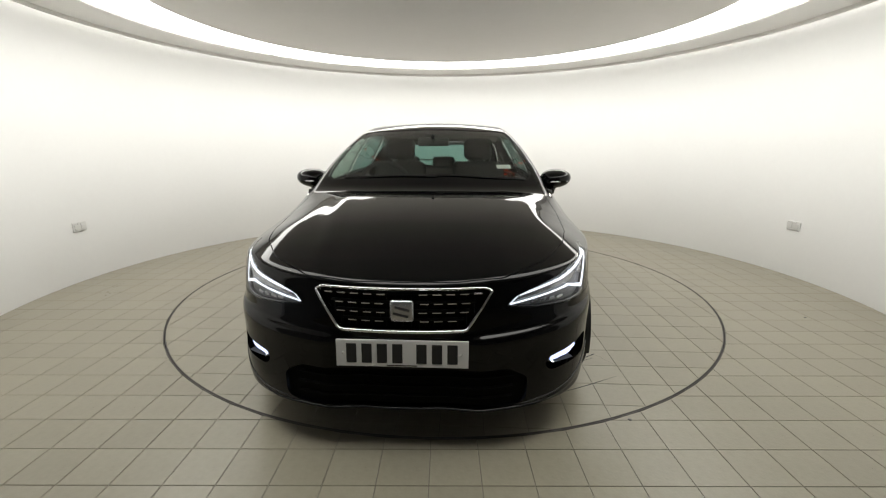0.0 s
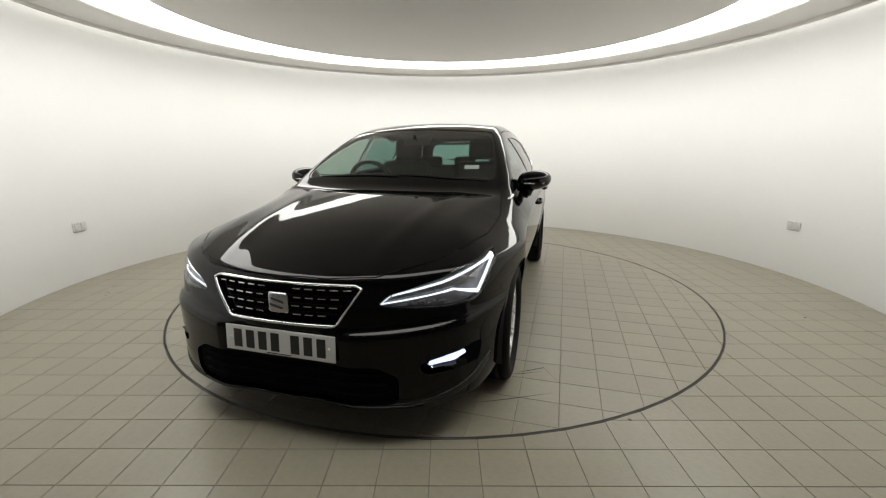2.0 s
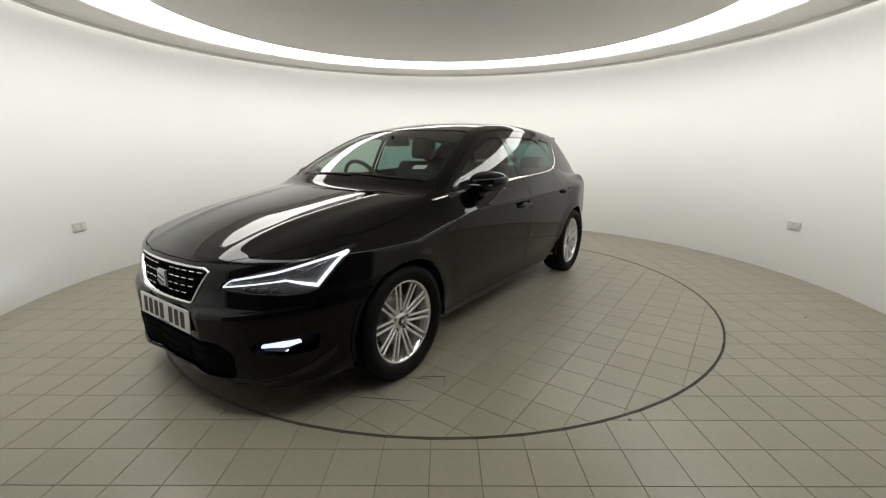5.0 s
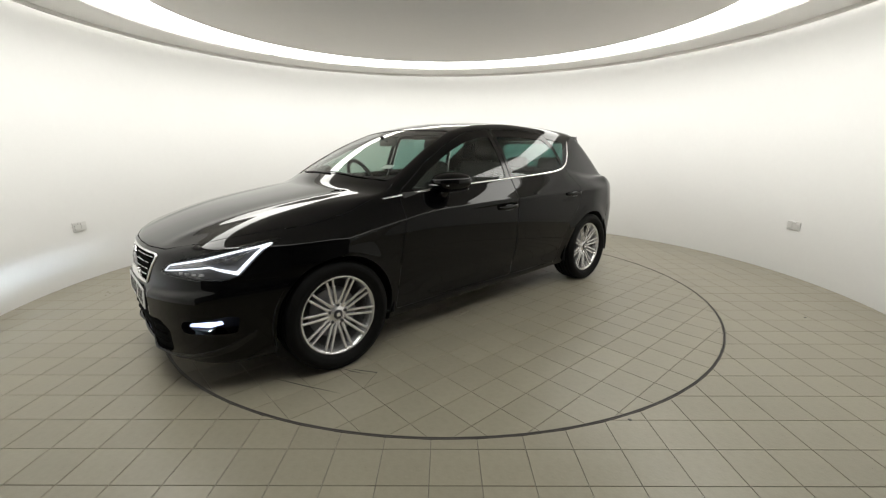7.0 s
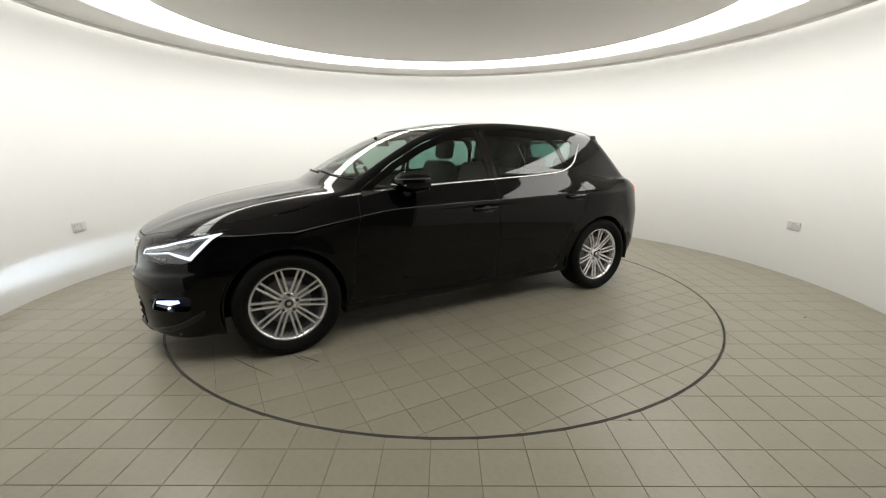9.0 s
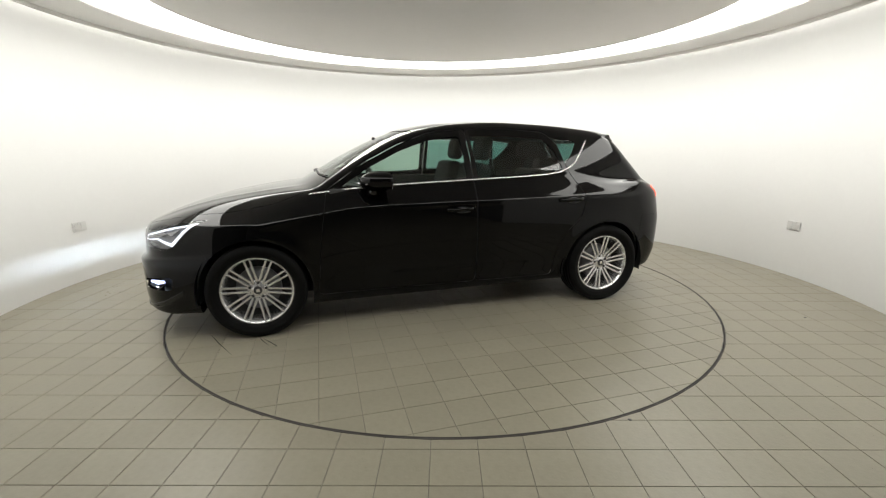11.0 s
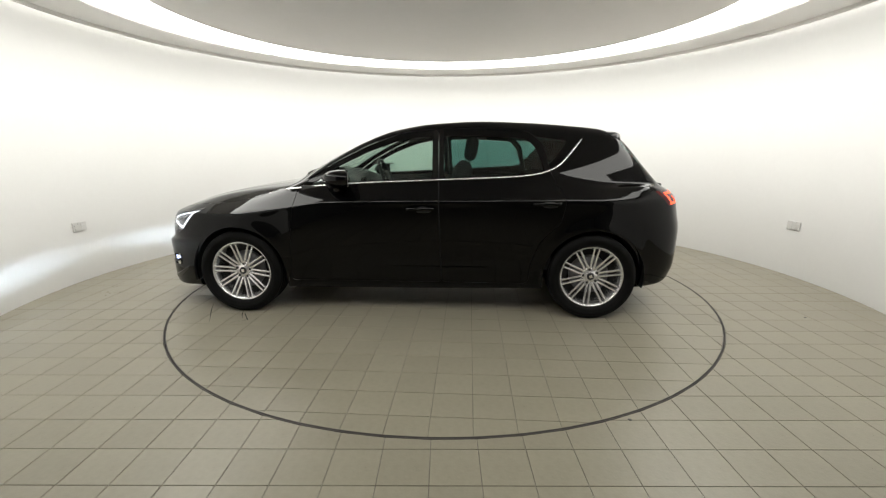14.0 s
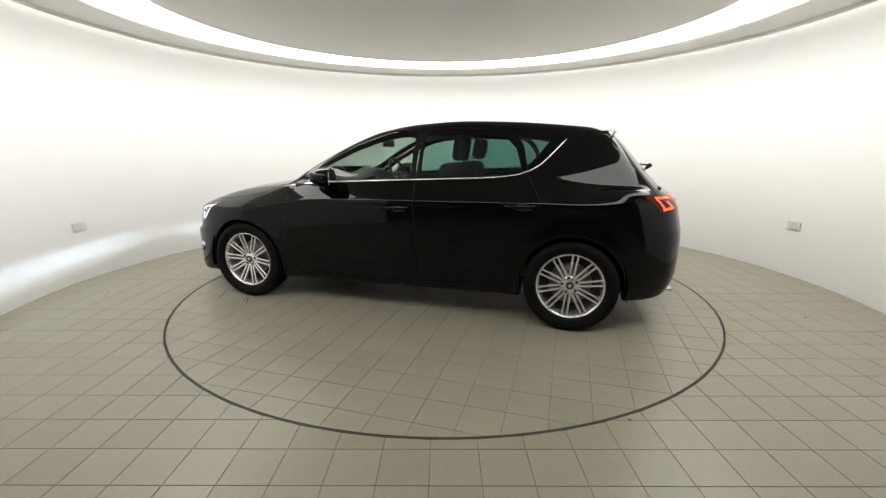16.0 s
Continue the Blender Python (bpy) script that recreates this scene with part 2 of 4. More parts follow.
def slab_mesh(poly, top=0.0, deep=0.006, lip=0.0012):
    """A tile of any outline with a small worn lip."""
    n = len(poly)
    cx, cy = sum(q[0] for q in poly) / n, sum(q[1] for q in poly) / n
    def ring(inset, z):
        out = []
        for x, y in poly:
            d = math.hypot(x - cx, y - cy) or 1
            k = max(0.0, 1 - inset / d)
            out.append((cx + (x - cx) * k, cy + (y - cy) * k, z))
        return out
    verts = ring(0, top - deep) + ring(0, top - lip) + ring(lip * 1.4, top)
    faces = [tuple(2 * n + i for i in range(n))]
    for r in range(2):
        for i in range(n):
            j = (i + 1) % n
            faces.append((r * n + i, r * n + j, (r + 1) * n + j, (r + 1) * n + i))
    return verts, faces


def lay_tiles(parent, x0, y0, inside, near):
    """Square tiles of 200 mm; the nearest are single parts, the rest is one mesh."""
    g, s = 0.0013, 0.2
    v, f = slab_mesh([(g, g), (s - g, g), (s - g, s - g), (g, s - g)])
    whole = mesh_from("tile", v, f)
    whole.materials.append(M_TILE)
    rest_v, rest_f, single = [], [], 0
    cells = []
    for i in range(-20, 20):
        for j in range(-20, 20):
            x, y = x0 + i * s, y0 + j * s
            cells.append((near(x + s / 2, y + s / 2), x, y))
    for rank, x, y in sorted(cells):
        poly = [(x + g, y + g), (x + s - g, y + g), (x + s - g, y + s - g), (x + g, y + s - g)]
        rad = [math.hypot(*q) for q in poly]
        a = math.atan2(y + s / 2, x + s / 2)
        nx, ny = math.cos(a), math.sin(a)
        cut = False
        if inside:
            lim = R_TABLE - 0.009
            if min(rad) > lim + 0.1:
                continue
            if max(rad) > lim:
                poly, cut = clip_poly(poly, nx, ny, lim), True
        else:
            if max(rad) < R_TABLE + 0.01 or min(rad) > R_WALL + 0.01:
                continue
            if min(rad) < R_TABLE + 0.009:
                poly, cut = clip_poly(poly, -nx, -ny, -(R_TABLE + 0.009)), True
            if max(rad) > R_WALL + 0.04 and not (y < -2.9 and abs(x + s / 2) < 1.4):
                poly, cut = clip_poly(poly, nx, ny, R_WALL + 0.04), True
        if len(poly) < 3:
            continue
        if single < 300:
            if cut:
                v, f = slab_mesh([(q[0] - x, q[1] - y) for q in poly])
                me = mesh_from("tile", v, f)
                me.materials.append(M_TILE)
            else:
                me = whole
            ob = new("tile", me)
            ob.parent = parent
            ob.location = (x, y, 0)
            single += 1
        else:
            v, f = slab_mesh(poly)
            k = len(rest_v)
            rest_v += v
            rest_f += [tuple(k + q for q in ff) for ff in f]
    ob = link("tiles", mesh_from("tiles", rest_v, rest_f), M_TILE, parent)
    tagged(ob, kind="stuff")


def build_turntable():
    tt = new("turntable")
    tagged(tt, "round tiled turntable set flush in the floor, turning slowly", "turntable")
    v, f = lathe([(0.001, -0.0035), (R_TABLE - 0.008, -0.0035), (R_TABLE - 0.008, -0.06)], 128)
    link("deck", mesh_from("deck", v, f), M_GROUT, tt)
    v, f = lathe([(R_TABLE - 0.007, -0.02), (R_TABLE - 0.007, 0.001), (R_TABLE - 0.006, 0.0018), (R_TABLE - 0.004, 0.0018), (R_TABLE - 0.003, 0.001), (R_TABLE - 0.003, -0.05)], 200)
    link("rim", mesh_from("rim", v, f), M_STEEL, tt, "thin steel edge of the turntable", True)
    return tt


floor = build_room()
v, f = lathe([(R_TABLE + 0.003, -0.05), (R_TABLE + 0.003, 0.001), (R_TABLE + 0.004, 0.0018), (R_TABLE + 0.006, 0.0018), (R_TABLE + 0.007, 0.001), (R_TABLE + 0.007, -0.02)], 200)
trim = link("trim_ring", mesh_from("trim_ring", v, f), M_STEEL, smooth=True)
tagged(trim, "thin steel ring let into the floor round the turntable", "floor trim", kind="structure")
# a near-black ring under the slot, its shade put into the colour
v, f = lathe([(R_TABLE - 0.03, -0.045), (R_TABLE + 0.03, -0.045)], 128)
gapring = link("trim_gap", mesh_from("trim_gap", v, f), M_DARKGAP)
tagged(gapring, "near-black ring that stands for the shade in the gap at the turntable edge", "floor trim", kind="structure")
turntable = build_turntable()
socket(math.atan2(0.112, -3.427), 0.517)
socket(math.atan2(0.294, 3.483), 0.500)


# ---- the car's form: a field that is zero on its skin; x forward, y to its left, z up ----
def smax(a, b, k):
    h = np.clip(0.5 + 0.5 * (a - b) / k, 0, 1)
    return b + (a - b) * h + k * h * (1 - h)


def smin(a, b, k):
    return -smax(-a, -b, k)


def curve(xs, ys):
    """A smooth curve through points (monotone cubic), as a function."""
    xs, ys = np.array(xs, float), np.array(ys, float)
    h, d = np.diff(xs), np.diff(ys) / np.diff(xs)
    m = np.concatenate([[d[0]], np.where(d[:-1] * d[1:] > 0, 2 * d[:-1] * d[1:] / np.where(d[:-1] + d[1:] == 0, 1, d[:-1] + d[1:]), 0), [d[-1]]])

    def run(x):
        x = np.asarray(x, float)
        i = np.clip(np.searchsorted(xs, x) - 1, 0, len(xs) - 2)
        t = (x - xs[i]) / h[i]
        tc = np.clip(t, 0, 1)
        y = ((1 + 2 * tc) * (1 - tc) ** 2 * ys[i] + tc * (1 - tc) ** 2 * h[i] * m[i]
             + tc ** 2 * (3 - 2 * tc) * ys[i + 1] + tc ** 2 * (tc - 1) * h[i] * m[i + 1])
        return y + np.where(t < 0, t * h[i] * m[0], 0) + np.where(t > 1, (t - 1) * h[i] * m[-1], 0)
    return run


HALF = curve([-2.2, -1.9, -1.6, -1.3, -1.0, -0.3, 0.6, 0.95, 1.3, 1.6, 1.9, 2.2], [0.76, 0.815, 0.870, 0.901, 0.898, 0.899, 0.897, 0.896, 0.908, 0.884, 0.835, 0.77])
CREASE = curve([-2.2, -1.8, -1.35, -0.9, 0.0, 0.6, 1.0, 1.4, 1.8, 2.2], [0.87, 0.875, 0.88, 0.875, 0.866, 0.852, 0.80, 0.748, 0.715, 0.69])
BELT = curve([-2.2, -1.3, -0.6, 0.0, 0.95, 1.5, 2.2], [1.06, 1.05, 1.022, 0.998, 0.932, 0.88, 0.70])
SLOPE = curve([-2.2, -1.8, -1.35, -1.15, -0.9, -0.3, 0.5, 0.9, 1.2, 1.45, 1.8, 2.2], [0.10, 0.18, 0.95, 0.78, 0.61, 0.58, 0.58, 0.75, 1.20, 1.45, 1.2, 0.7])
SOFT = curve([-2.2, -1.9, -1.5, -1.15, -0.9, -0.4, 0.9, 1.1, 1.3, 1.7, 2.2], [0.03, 0.03, 0.035, 0.03, 0.010, 0.0065, 0.0065, 0.02, 0.030, 0.035, 0.04])
ROLL = curve([-2.2, 0.8, 1.2, 1.7, 2.2], [0.042, 0.042, 0.065, 0.065, 0.05])
TOPW = curve([-2.0, -1.6, -1.3, -0.9, -0.4, 0.2, 0.6, 0.95, 1.2], [0.63, 0.712, 0.752, 0.787, 0.811, 0.816, 0.808, 0.778, 0.745])
SILL = curve([-2.2, -2.0, -1.7, -0.9, 0.9, 1.7, 2.0, 2.2], [0.36, 0.27, 0.22, 0.20, 0.18, 0.18, 0.17, 0.19])
HOOD = curve([0.6, 1.02, 1.3, 1.6, 1.8, 1.95, 2.05, 2.12, 2.16], [1.035, 0.987, 0.946, 0.892, 0.839, 0.786, 0.742, 0.708, 0.69])
CAP = curve([-2.2, -1.5, -1.2, -0.95, 0.6, 0.85, 1.05, 2.2], [-0.085, -0.075, -0.03, 0.03, 0.03, 0.05, 0.10, 0.12])
ROOF = curve([-1.75, -1.52, -1.2, -0.83, -0.46, -0.1, 0.19, 0.39, 0.655, 0.955, 1.155], [1.34, 1.385, 1.424, 1.451, 1.462, 1.444, 1.398, 1.332, 1.208, 1.035, 0.905])
NOSE = curve([0.10, 0.2, 0.3, 0.42, 0.52, 0.62, 0.70, 0.76], [2.06, 2.12, 2.130, 2.130, 2.135, 2.128, 2.108, 2.085])
TAIL = curve([0.1, 0.25, 0.4, 0.62, 0.80, 0.88, 0.94, 0.99, 1.1], [-1.96, -2.025, -2.075, -2.082, -2.052, -2.03, -1.97, -1.91, -1.80])
BACK = curve([0.9, 0.96, 1.13, 1.30, 1.38, 1.5], [-1.985, -1.93, -1.775, -1.63, -1.555, -1.45])


def side_y(x, z):
    """Half width of the flank below the window line."""
    d = z - CREASE(x)
    w = HALF(x)
    low = -0.16 * d ** 2 - 0.02 * np.exp(-((z - 0.33) / 0.09) ** 2) * np.exp(-((x + 0.1) / 0.9) ** 6)
    up = -SLOPE(x) * d - 0.9 * (SLOPE(x) - 0.1) * d * np.abs(d)
    k = 0.5 * (1 + np.tanh(d / SOFT(x)))
    y = w + low * (1 - k) + up * k - 0.35 * np.clip(0.36 - z, 0, 1) ** 2 * 2
    for cx in (-1.318, 1.318):
        r = np.hypot(x - cx, z - 0.317)
        y = y + 0.008 * np.exp(-((r - 0.36) / 0.055) ** 2)
    return y


def top_y(x, z):
    """Half width of the cabin above the window line."""
    zb = BELT(x)
    d = np.maximum(z - zb, -0.15)
    return TOPW(x) - 0.45 * d - 0.45 * d * np.abs(d)


def field(x, y, z):
    y = np.abs(y)
    ay = np.clip(y / 0.9, 0, 1.3)
    low = y - side_y(x, z)
    hood = z - (HOOD(x + 0.16 * y ** 2) - 0.035 * ay ** 2 - 0.0060 * np.logaddexp(0, (y - 0.62) / 0.03) * np.clip((x - 0.9) * 2.5, 0, 1)
                + 0.005 * np.exp(-((y - (0.47 + 0.12 * (1.1 - x))) / 0.055) ** 2) * np.clip((x - 0.9) * 3, 0, 1) * np.clip((2.1 - x) * 4, 0, 1))
    lid = smax(hood, z - (BELT(x) + CAP(x)), 0.02)
    front = (x - (NOSE(z) + 0.038 * (0.5 - 0.5 * np.tanh((z - 0.502 - 0.07 * ay ** 2) / 0.0146)) * np.clip(ay * 6 - 1.1, 0, 1) - 0.004 - 0.38 * y ** 2.1 - 0.42 * ay ** 10)) * 0.9
    rear = (TAIL(z) + 0.20 * y ** 2.2 + 0.30 * ay ** 9 - x) * 0.95
    b = smax(low, lid, ROLL(x))
    b = smax(b, front, 0.028)
    b = smax(b, rear, 0.07)
    b = smax(b, SILL(x) - z, 0.03)
    g = smax(y - top_y(x, z), (z - (ROOF(x + 0.12 * y ** 2) - 0.085 * ay ** 2)) * 0.85, 0.05)
    g = smax(g, (BACK(z) + 0.25 * y ** 2 - x) * 0.72, 0.085)
    g = smax(g, 0.85 - z, 0.02)
    return smin(b, g, 0.025)


def gradient(v):
    e = 0.002
    x, y, z = v.T
    y = np.maximum(y, 0.0)
    g = np.stack([field(x + e, y, z) - field(x - e, y, z), field(x, y + e, z) - field(x, y - e, z), field(x, y, z + e) - field(x, y, z - e)], 1)
    return g / np.maximum(np.linalg.norm(g, axis=1, keepdims=True), 1e-9)


def on_skin(o, d, far=3.2, steps=90):
    lo, hi = np.zeros(len(o)), np.full(len(o), far)
    # coarse march first, so that the outermost skin along the ray is found
    ks = np.linspace(0, far, steps)
    best = np.zeros(len(o))
    for k in ks:
        q = o + d * k
        best = np.where(field(*q.T) < 0, k, best)
    lo, hi = best, best + ks[1]
    for _ in range(26):
        mid = (lo + hi) / 2
        q = o + d * mid[:, None]
        ins = field(*q.T) < 0
        lo, hi = np.where(ins, mid, lo), np.where(ins, hi, mid)
    return o + d * ((lo + hi) / 2)[:, None]


def shell():
    """The left half of the skin as triangles."""
    nphi = 190
    phis = np.linspace(0, math.pi, nphi)
    rows = []
    for a in np.linspace(0, 88.5, 84)[::-1]:
        rows.append((1.30, radians(a)))
    for x in np.linspace(1.285, -1.285, 150):
        rows.append((x, 0.0))
    for a in np.linspace(0, 88.5, 70):
        rows.append((-1.30, -radians(a)))
    o, d = [], []
    for x, a in rows:
        for ph in phis:
            o.append((x, 0, 0.62))
            d.append((math.sin(a), math.cos(a) * math.sin(ph), math.cos(a) * math.cos(ph)))
    v = on_skin(np.array(o, float), np.array(d, float))
    v[:, 1] = np.where(np.tile((phis < 1e-9) | (phis > math.pi - 1e-9), len(rows)), 0, v[:, 1])
    i, j = np.meshgrid(np.arange(len(rows) - 1), np.arange(nphi - 1), indexing="ij")
    q = (i * nphi + j).ravel()
    a, b, c, e = q, q + 1, q + nphi + 1, q + nphi
    t = np.concatenate([np.stack([a, b, c], 1), np.stack([a, c, e], 1)])
    return v, t


class Skin:
    """Triangles of one panel, which can be cut along lines."""

    def __init__(self, v, t):
        used, inv = np.unique(t, return_inverse=True)
        self.v, self.t = v[used], inv.reshape(-1, 3)

    def cut(self, dist):
        """Splits along dist(v) = 0: (the part below 0, the part above)."""
        v, t = self.v, self.t
        if not len(t):
            return Skin(v, t), Skin(v, t)
        s = dist(v)
        s = np.where(np.abs(s) < 1e-6, 1e-6, s)
        neg = s[t] < 0
        n = neg.sum(1)
        low, high = [t[n == 3]], [t[n == 0]]
        extra, made = [], {}

        def mid(a, b):
            k = (a, b) if a < b else (b, a)
            if k not in made:
                w = s[a] / (s[a] - s[b])
                made[k] = len(v) + len(extra)
                extra.append(v[a] + (v[b] - v[a]) * w)
            return made[k]
        ln, hn = [], []
        for tri in t[(n == 1) | (n == 2)]:
            sg = s[tri] < 0
            lone = sg.sum() == 1
            i = int(np.argmax(sg == lone))
            a, b, c = tri[i], tri[(i + 1) % 3], tri[(i + 2) % 3]
            ab, ac = mid(a, b), mid(a, c)
            one, two = [(a, ab, ac)], [(ab, b, c), (ab, c, ac)]
            (ln if lone else hn).extend(one)
            (hn if lone else ln).extend(two)
        if extra:
            v = np.concatenate([v, np.array(extra)])
        mk = lambda base, add: Skin(v, np.concatenate(base + ([np.array(add)] if add else [])))
        return mk(low, ln), mk(high, hn)

    def split(self, mask):
        """By whole triangles: mask is true on the vertices of the first part."""
        m = mask(self.v)[self.t].all(1)
        return Skin(self.v, self.t[m]), Skin(self.v, self.t[~m])

    def join(self, other):
        k = len(self.v)
        return Skin(np.concatenate([self.v, other.v]), np.concatenate([self.t, other.t + k]))

    def refine(self):
        """Each triangle in four, put back on the skin."""
        v, t = self.v, self.t
        e = np.sort(np.concatenate([t[:, [0, 1]], t[:, [1, 2]], t[:, [2, 0]]]), 1)
        u, inv = np.unique(e, axis=0, return_inverse=True)
        mid = (v[u[:, 0]] + v[u[:, 1]]) / 2
        k, n = len(v), len(t)
        inv = inv.ravel()
        ab, bc, ca = inv[:n] + k, inv[n:2 * n] + k, inv[2 * n:] + k
        a, b, c = t.T
        t2 = np.concatenate([np.stack(q, 1) for q in ((a, ab, ca), (ab, b, bc), (ca, bc, c), (ab, bc, ca))])
        return Skin(np.concatenate([v, mid]), t2)

    def finer(self):
        """Refined, with every point brought back on the car's skin."""
        sk = self.refine()
        v = sk.v
        for _ in range(2):
            v = v - gradient(v) * np.clip(field(*v.T), -0.01, 0.01)[:, None]
        v[:, 1] = np.where(np.abs(sk.v[:, 1]) < 1e-6, 0, v[:, 1])
        return Skin(v, sk.t)

    def flipped(self):
        return Skin(self.v * np.array([1, -1, 1.0]), self.t[:, ::-1])

    def mesh(self, name, shift=0.0, both=False, thick=0.0):
        """Shared vertices are kept; shift moves the panel along its normals; thick gives it a back and an edge."""
        used, inv = np.unique(self.t, return_inverse=True)
        v, t = self.v[used], inv.reshape(-1, 3)
        side = np.sign(np.where(np.abs(v[:, 1]) < 1e-6, 0, v[:, 1]))
        av = v.copy()
        av[:, 1] = np.abs(av[:, 1])
        nrm = gradient(av)
        nrm[:, 1] *= np.where(side < 0, -1, 1)
        v = v + nrm * shift
        if both:
            k = len(v)
            fl = np.array([1, -1, 1.0])
            v, nrm, t = np.concatenate([v, v * fl]), np.concatenate([nrm, nrm * fl]), np.concatenate([t, t[:, ::-1] + k])
        if thick:
            k = len(v)
            e = np.concatenate([t[:, [0, 1]], t[:, [1, 2]], t[:, [2, 0]]])
            key = np.sort(e, 1)
            _, idx, cnt = np.unique(key, axis=0, return_index=True, return_counts=True)
            edge = e[idx[cnt == 1]]
            wall = np.concatenate([np.stack([edge[:, 0], edge[:, 0] + k, edge[:, 1] + k], 1), np.stack([edge[:, 0], edge[:, 1] + k, edge[:, 1]], 1)])
            v = np.concatenate([v, v - nrm * thick])
            nrm = np.concatenate([nrm, -nrm])
            t = np.concatenate([t, t[:, ::-1] + k, wall])
        me = bpy.data.meshes.new(name)
        me.vertices.add(len(v))
        me.vertices.foreach_set("co", v.ravel())
        me.loops.add(len(t) * 3)
        me.loops.foreach_set("vertex_index", t.ravel().astype(np.int32))
        me.polygons.add(len(t))
        me.polygons.foreach_set("loop_start", np.arange(0, len(t) * 3, 3, dtype=np.int32))
        me.polygons.foreach_set("use_smooth", np.ones(len(t), bool))
        me.update(calc_edges=True)
        me.validate()
        if not thick:
            me.normals_split_custom_set_from_vertices([tuple(q) for q in nrm])
        return me


def polygon(points, u, w):
    """Signed distance to a closed outline, below 0 inside; u and w pick two axes of v."""
    p = np.array(points, float)

    def dist(v):
        x = np.stack([u(v), w(v)], 1)
        best = np.full(len(x), 1e9)
        inside = np.zeros(len(x), bool)
        for i in range(len(p)):
            a, b = p[i], p[(i + 1) % len(p)]
            ab = b - a
            k = np.clip(((x - a) @ ab) / (ab @ ab), 0, 1)
            best = np.minimum(best, np.linalg.norm(x - a - k[:, None] * ab, axis=1))
            cond = (a[1] > x[:, 1]) != (b[1] > x[:, 1])
            xi = a[0] + (x[:, 1] - a[1]) * ab[0] / (ab[1] if ab[1] else 1e-9)
            inside ^= cond & (x[:, 0] < xi)
        return np.where(inside, -best, best)
    return dist


AX, AY, AZ = (lambda v: v[:, 0]), (lambda v: v[:, 1]), (lambda v: v[:, 2])


def rounded(points, r=0.03, n=5):
    """An outline with its corners rounded off."""
    out = []
    m = len(points)
    for i in range(m):
        a, q, b = (Vector(points[i - 1]), Vector(points[i]), Vector(points[(i + 1) % m]))
        ra = min(r, (a - q).length * 0.45)
        rb = min(r, (b - q).length * 0.45)
        p0, p1 = q + (a - q).normalized() * ra, q + (b - q).normalized() * rb
        for k in range(n):
            t = k / (n - 1)
            out.append(tuple(p0 * (1 - t) ** 2 + q * 2 * t * (1 - t) + p1 * t ** 2))
    return out


def skin_at(x, z):
    """The point of the left flank at x, z."""
    o = np.array([[x, 0.0, z]])
    return on_skin(o, np.array([[0, 1.0, 0]]), 1.2, 20)[0]


SIDE = lambda v: (v[:, 1] > 0.45)
FRONT_GLASS = rounded([(0.76, 0.972), (0.56, 1.100), (0.33, 1.212), (0.13, 1.284), (-0.02, 1.314), (-0.140, 1.322), (-0.150, 1.022)], 0.03)
REAR_GLASS = rounded([(-0.235, 1.027), (-0.222, 1.326), (-0.50, 1.328), (-0.825, 1.308), (-0.905, 1.229), (-0.955, 1.078), (-0.86, 1.058)], 0.02)
QUARTER_GLASS = rounded([(-0.870, 1.324), (-1.130, 1.292), (-1.055, 1.190), (-0.990, 1.120)], 0.02)
FRONT_DOOR = rounded([(0.93, 0.25), (0.90, 0.60), (0.845, 0.96), (0.585, 1.135), (0.335, 1.262), (0.09, 1.350), (-0.185, 1.382), (-0.195, 0.95), (-0.215, 0.25)], 0.04)
REAR_DOOR = rounded([(-0.220, 0.25), (-0.200, 0.95), (-0.190, 1.384), (-0.52, 1.384), (-0.85, 1.362), (-0.95, 1.27), (-1.00, 1.06), (-1.10, 0.88), (-1.07, 0.72), (-0.93, 0.58), (-0.87, 0.42), (-0.86, 0.25)], 0.04)
BELT_LINE = [(0.955, 0.937), (0.85, 0.951), (0.70, 0.968), (0.43, 0.988), (0.20, 0.999), (-0.03, 1.008), (-0.24, 1.017), (-0.62, 1.032), (-0.80, 1.042), (-0.93, 1.060), (-1.02, 1.092), (-1.08, 1.132), (-1.15, 1.205), (-1.21, 1.272), (-1.235, 1.300)]
HEADLAMP = rounded([(0.40, 0.622), (0.445, 0.664), (0.56, 0.702), (0.70, 0.744), (1.02, 0.797), (0.96, 0.725), (0.865, 0.622), (0.80, 0.603), (0.66, 0.602), (0.50, 0.609)], 0.012)   # across the corner
GRILLE = rounded([(-0.5, 0.708), (0.325, 0.705), (0.358, 0.690), (0.265, 0.545), (0.245, 0.530), (-0.5, 0.524)], 0.012)
TAILLAMP = rounded([(0.30, 0.93), (0.52, 0.942), (0.98, 0.942), (0.955, 0.92), (0.87, 0.835), (0.70, 0.828), (0.42, 0.845)], 0.02)


def corner_u(v):
    """Distance round the front corner: across the car, then along it."""
    return v[:, 1] + np.clip(1.93 - v[:, 0], 0, 9) * 0.62


def corner_r(v):
    return v[:, 1] + np.clip(v[:, 0] + 1.97, 0, 9) * 0.70


car = new("hatchback_car")
tagged(car, "glossy black five-door hatchback car with lights on, standing on the turntable", "car")


def both_sides(name, sk, mat, parent=None, label="", shift=0.0, thick=0.0):
    """The same panel on the car's left and right, as two parts."""
    me = sk.mesh(name, shift, thick=thick)
    mr = sk.flipped().mesh(name, shift, thick=thick)
    ps = parent if isinstance(parent, (tuple, list)) else (parent or car,) * 2
    return link(name, me, mat, ps[0], label), link(name, mr, mat, ps[1], label)


def seam(sk, dist, w=0.0022):
    """Cuts a closed line out of a panel: (inside, outside, the groove between)."""
    ins, rest = sk.cut(lambda v: dist(v) + w)
    gro, out = rest.cut(lambda v: dist(v) - w)
    return ins, out, gro


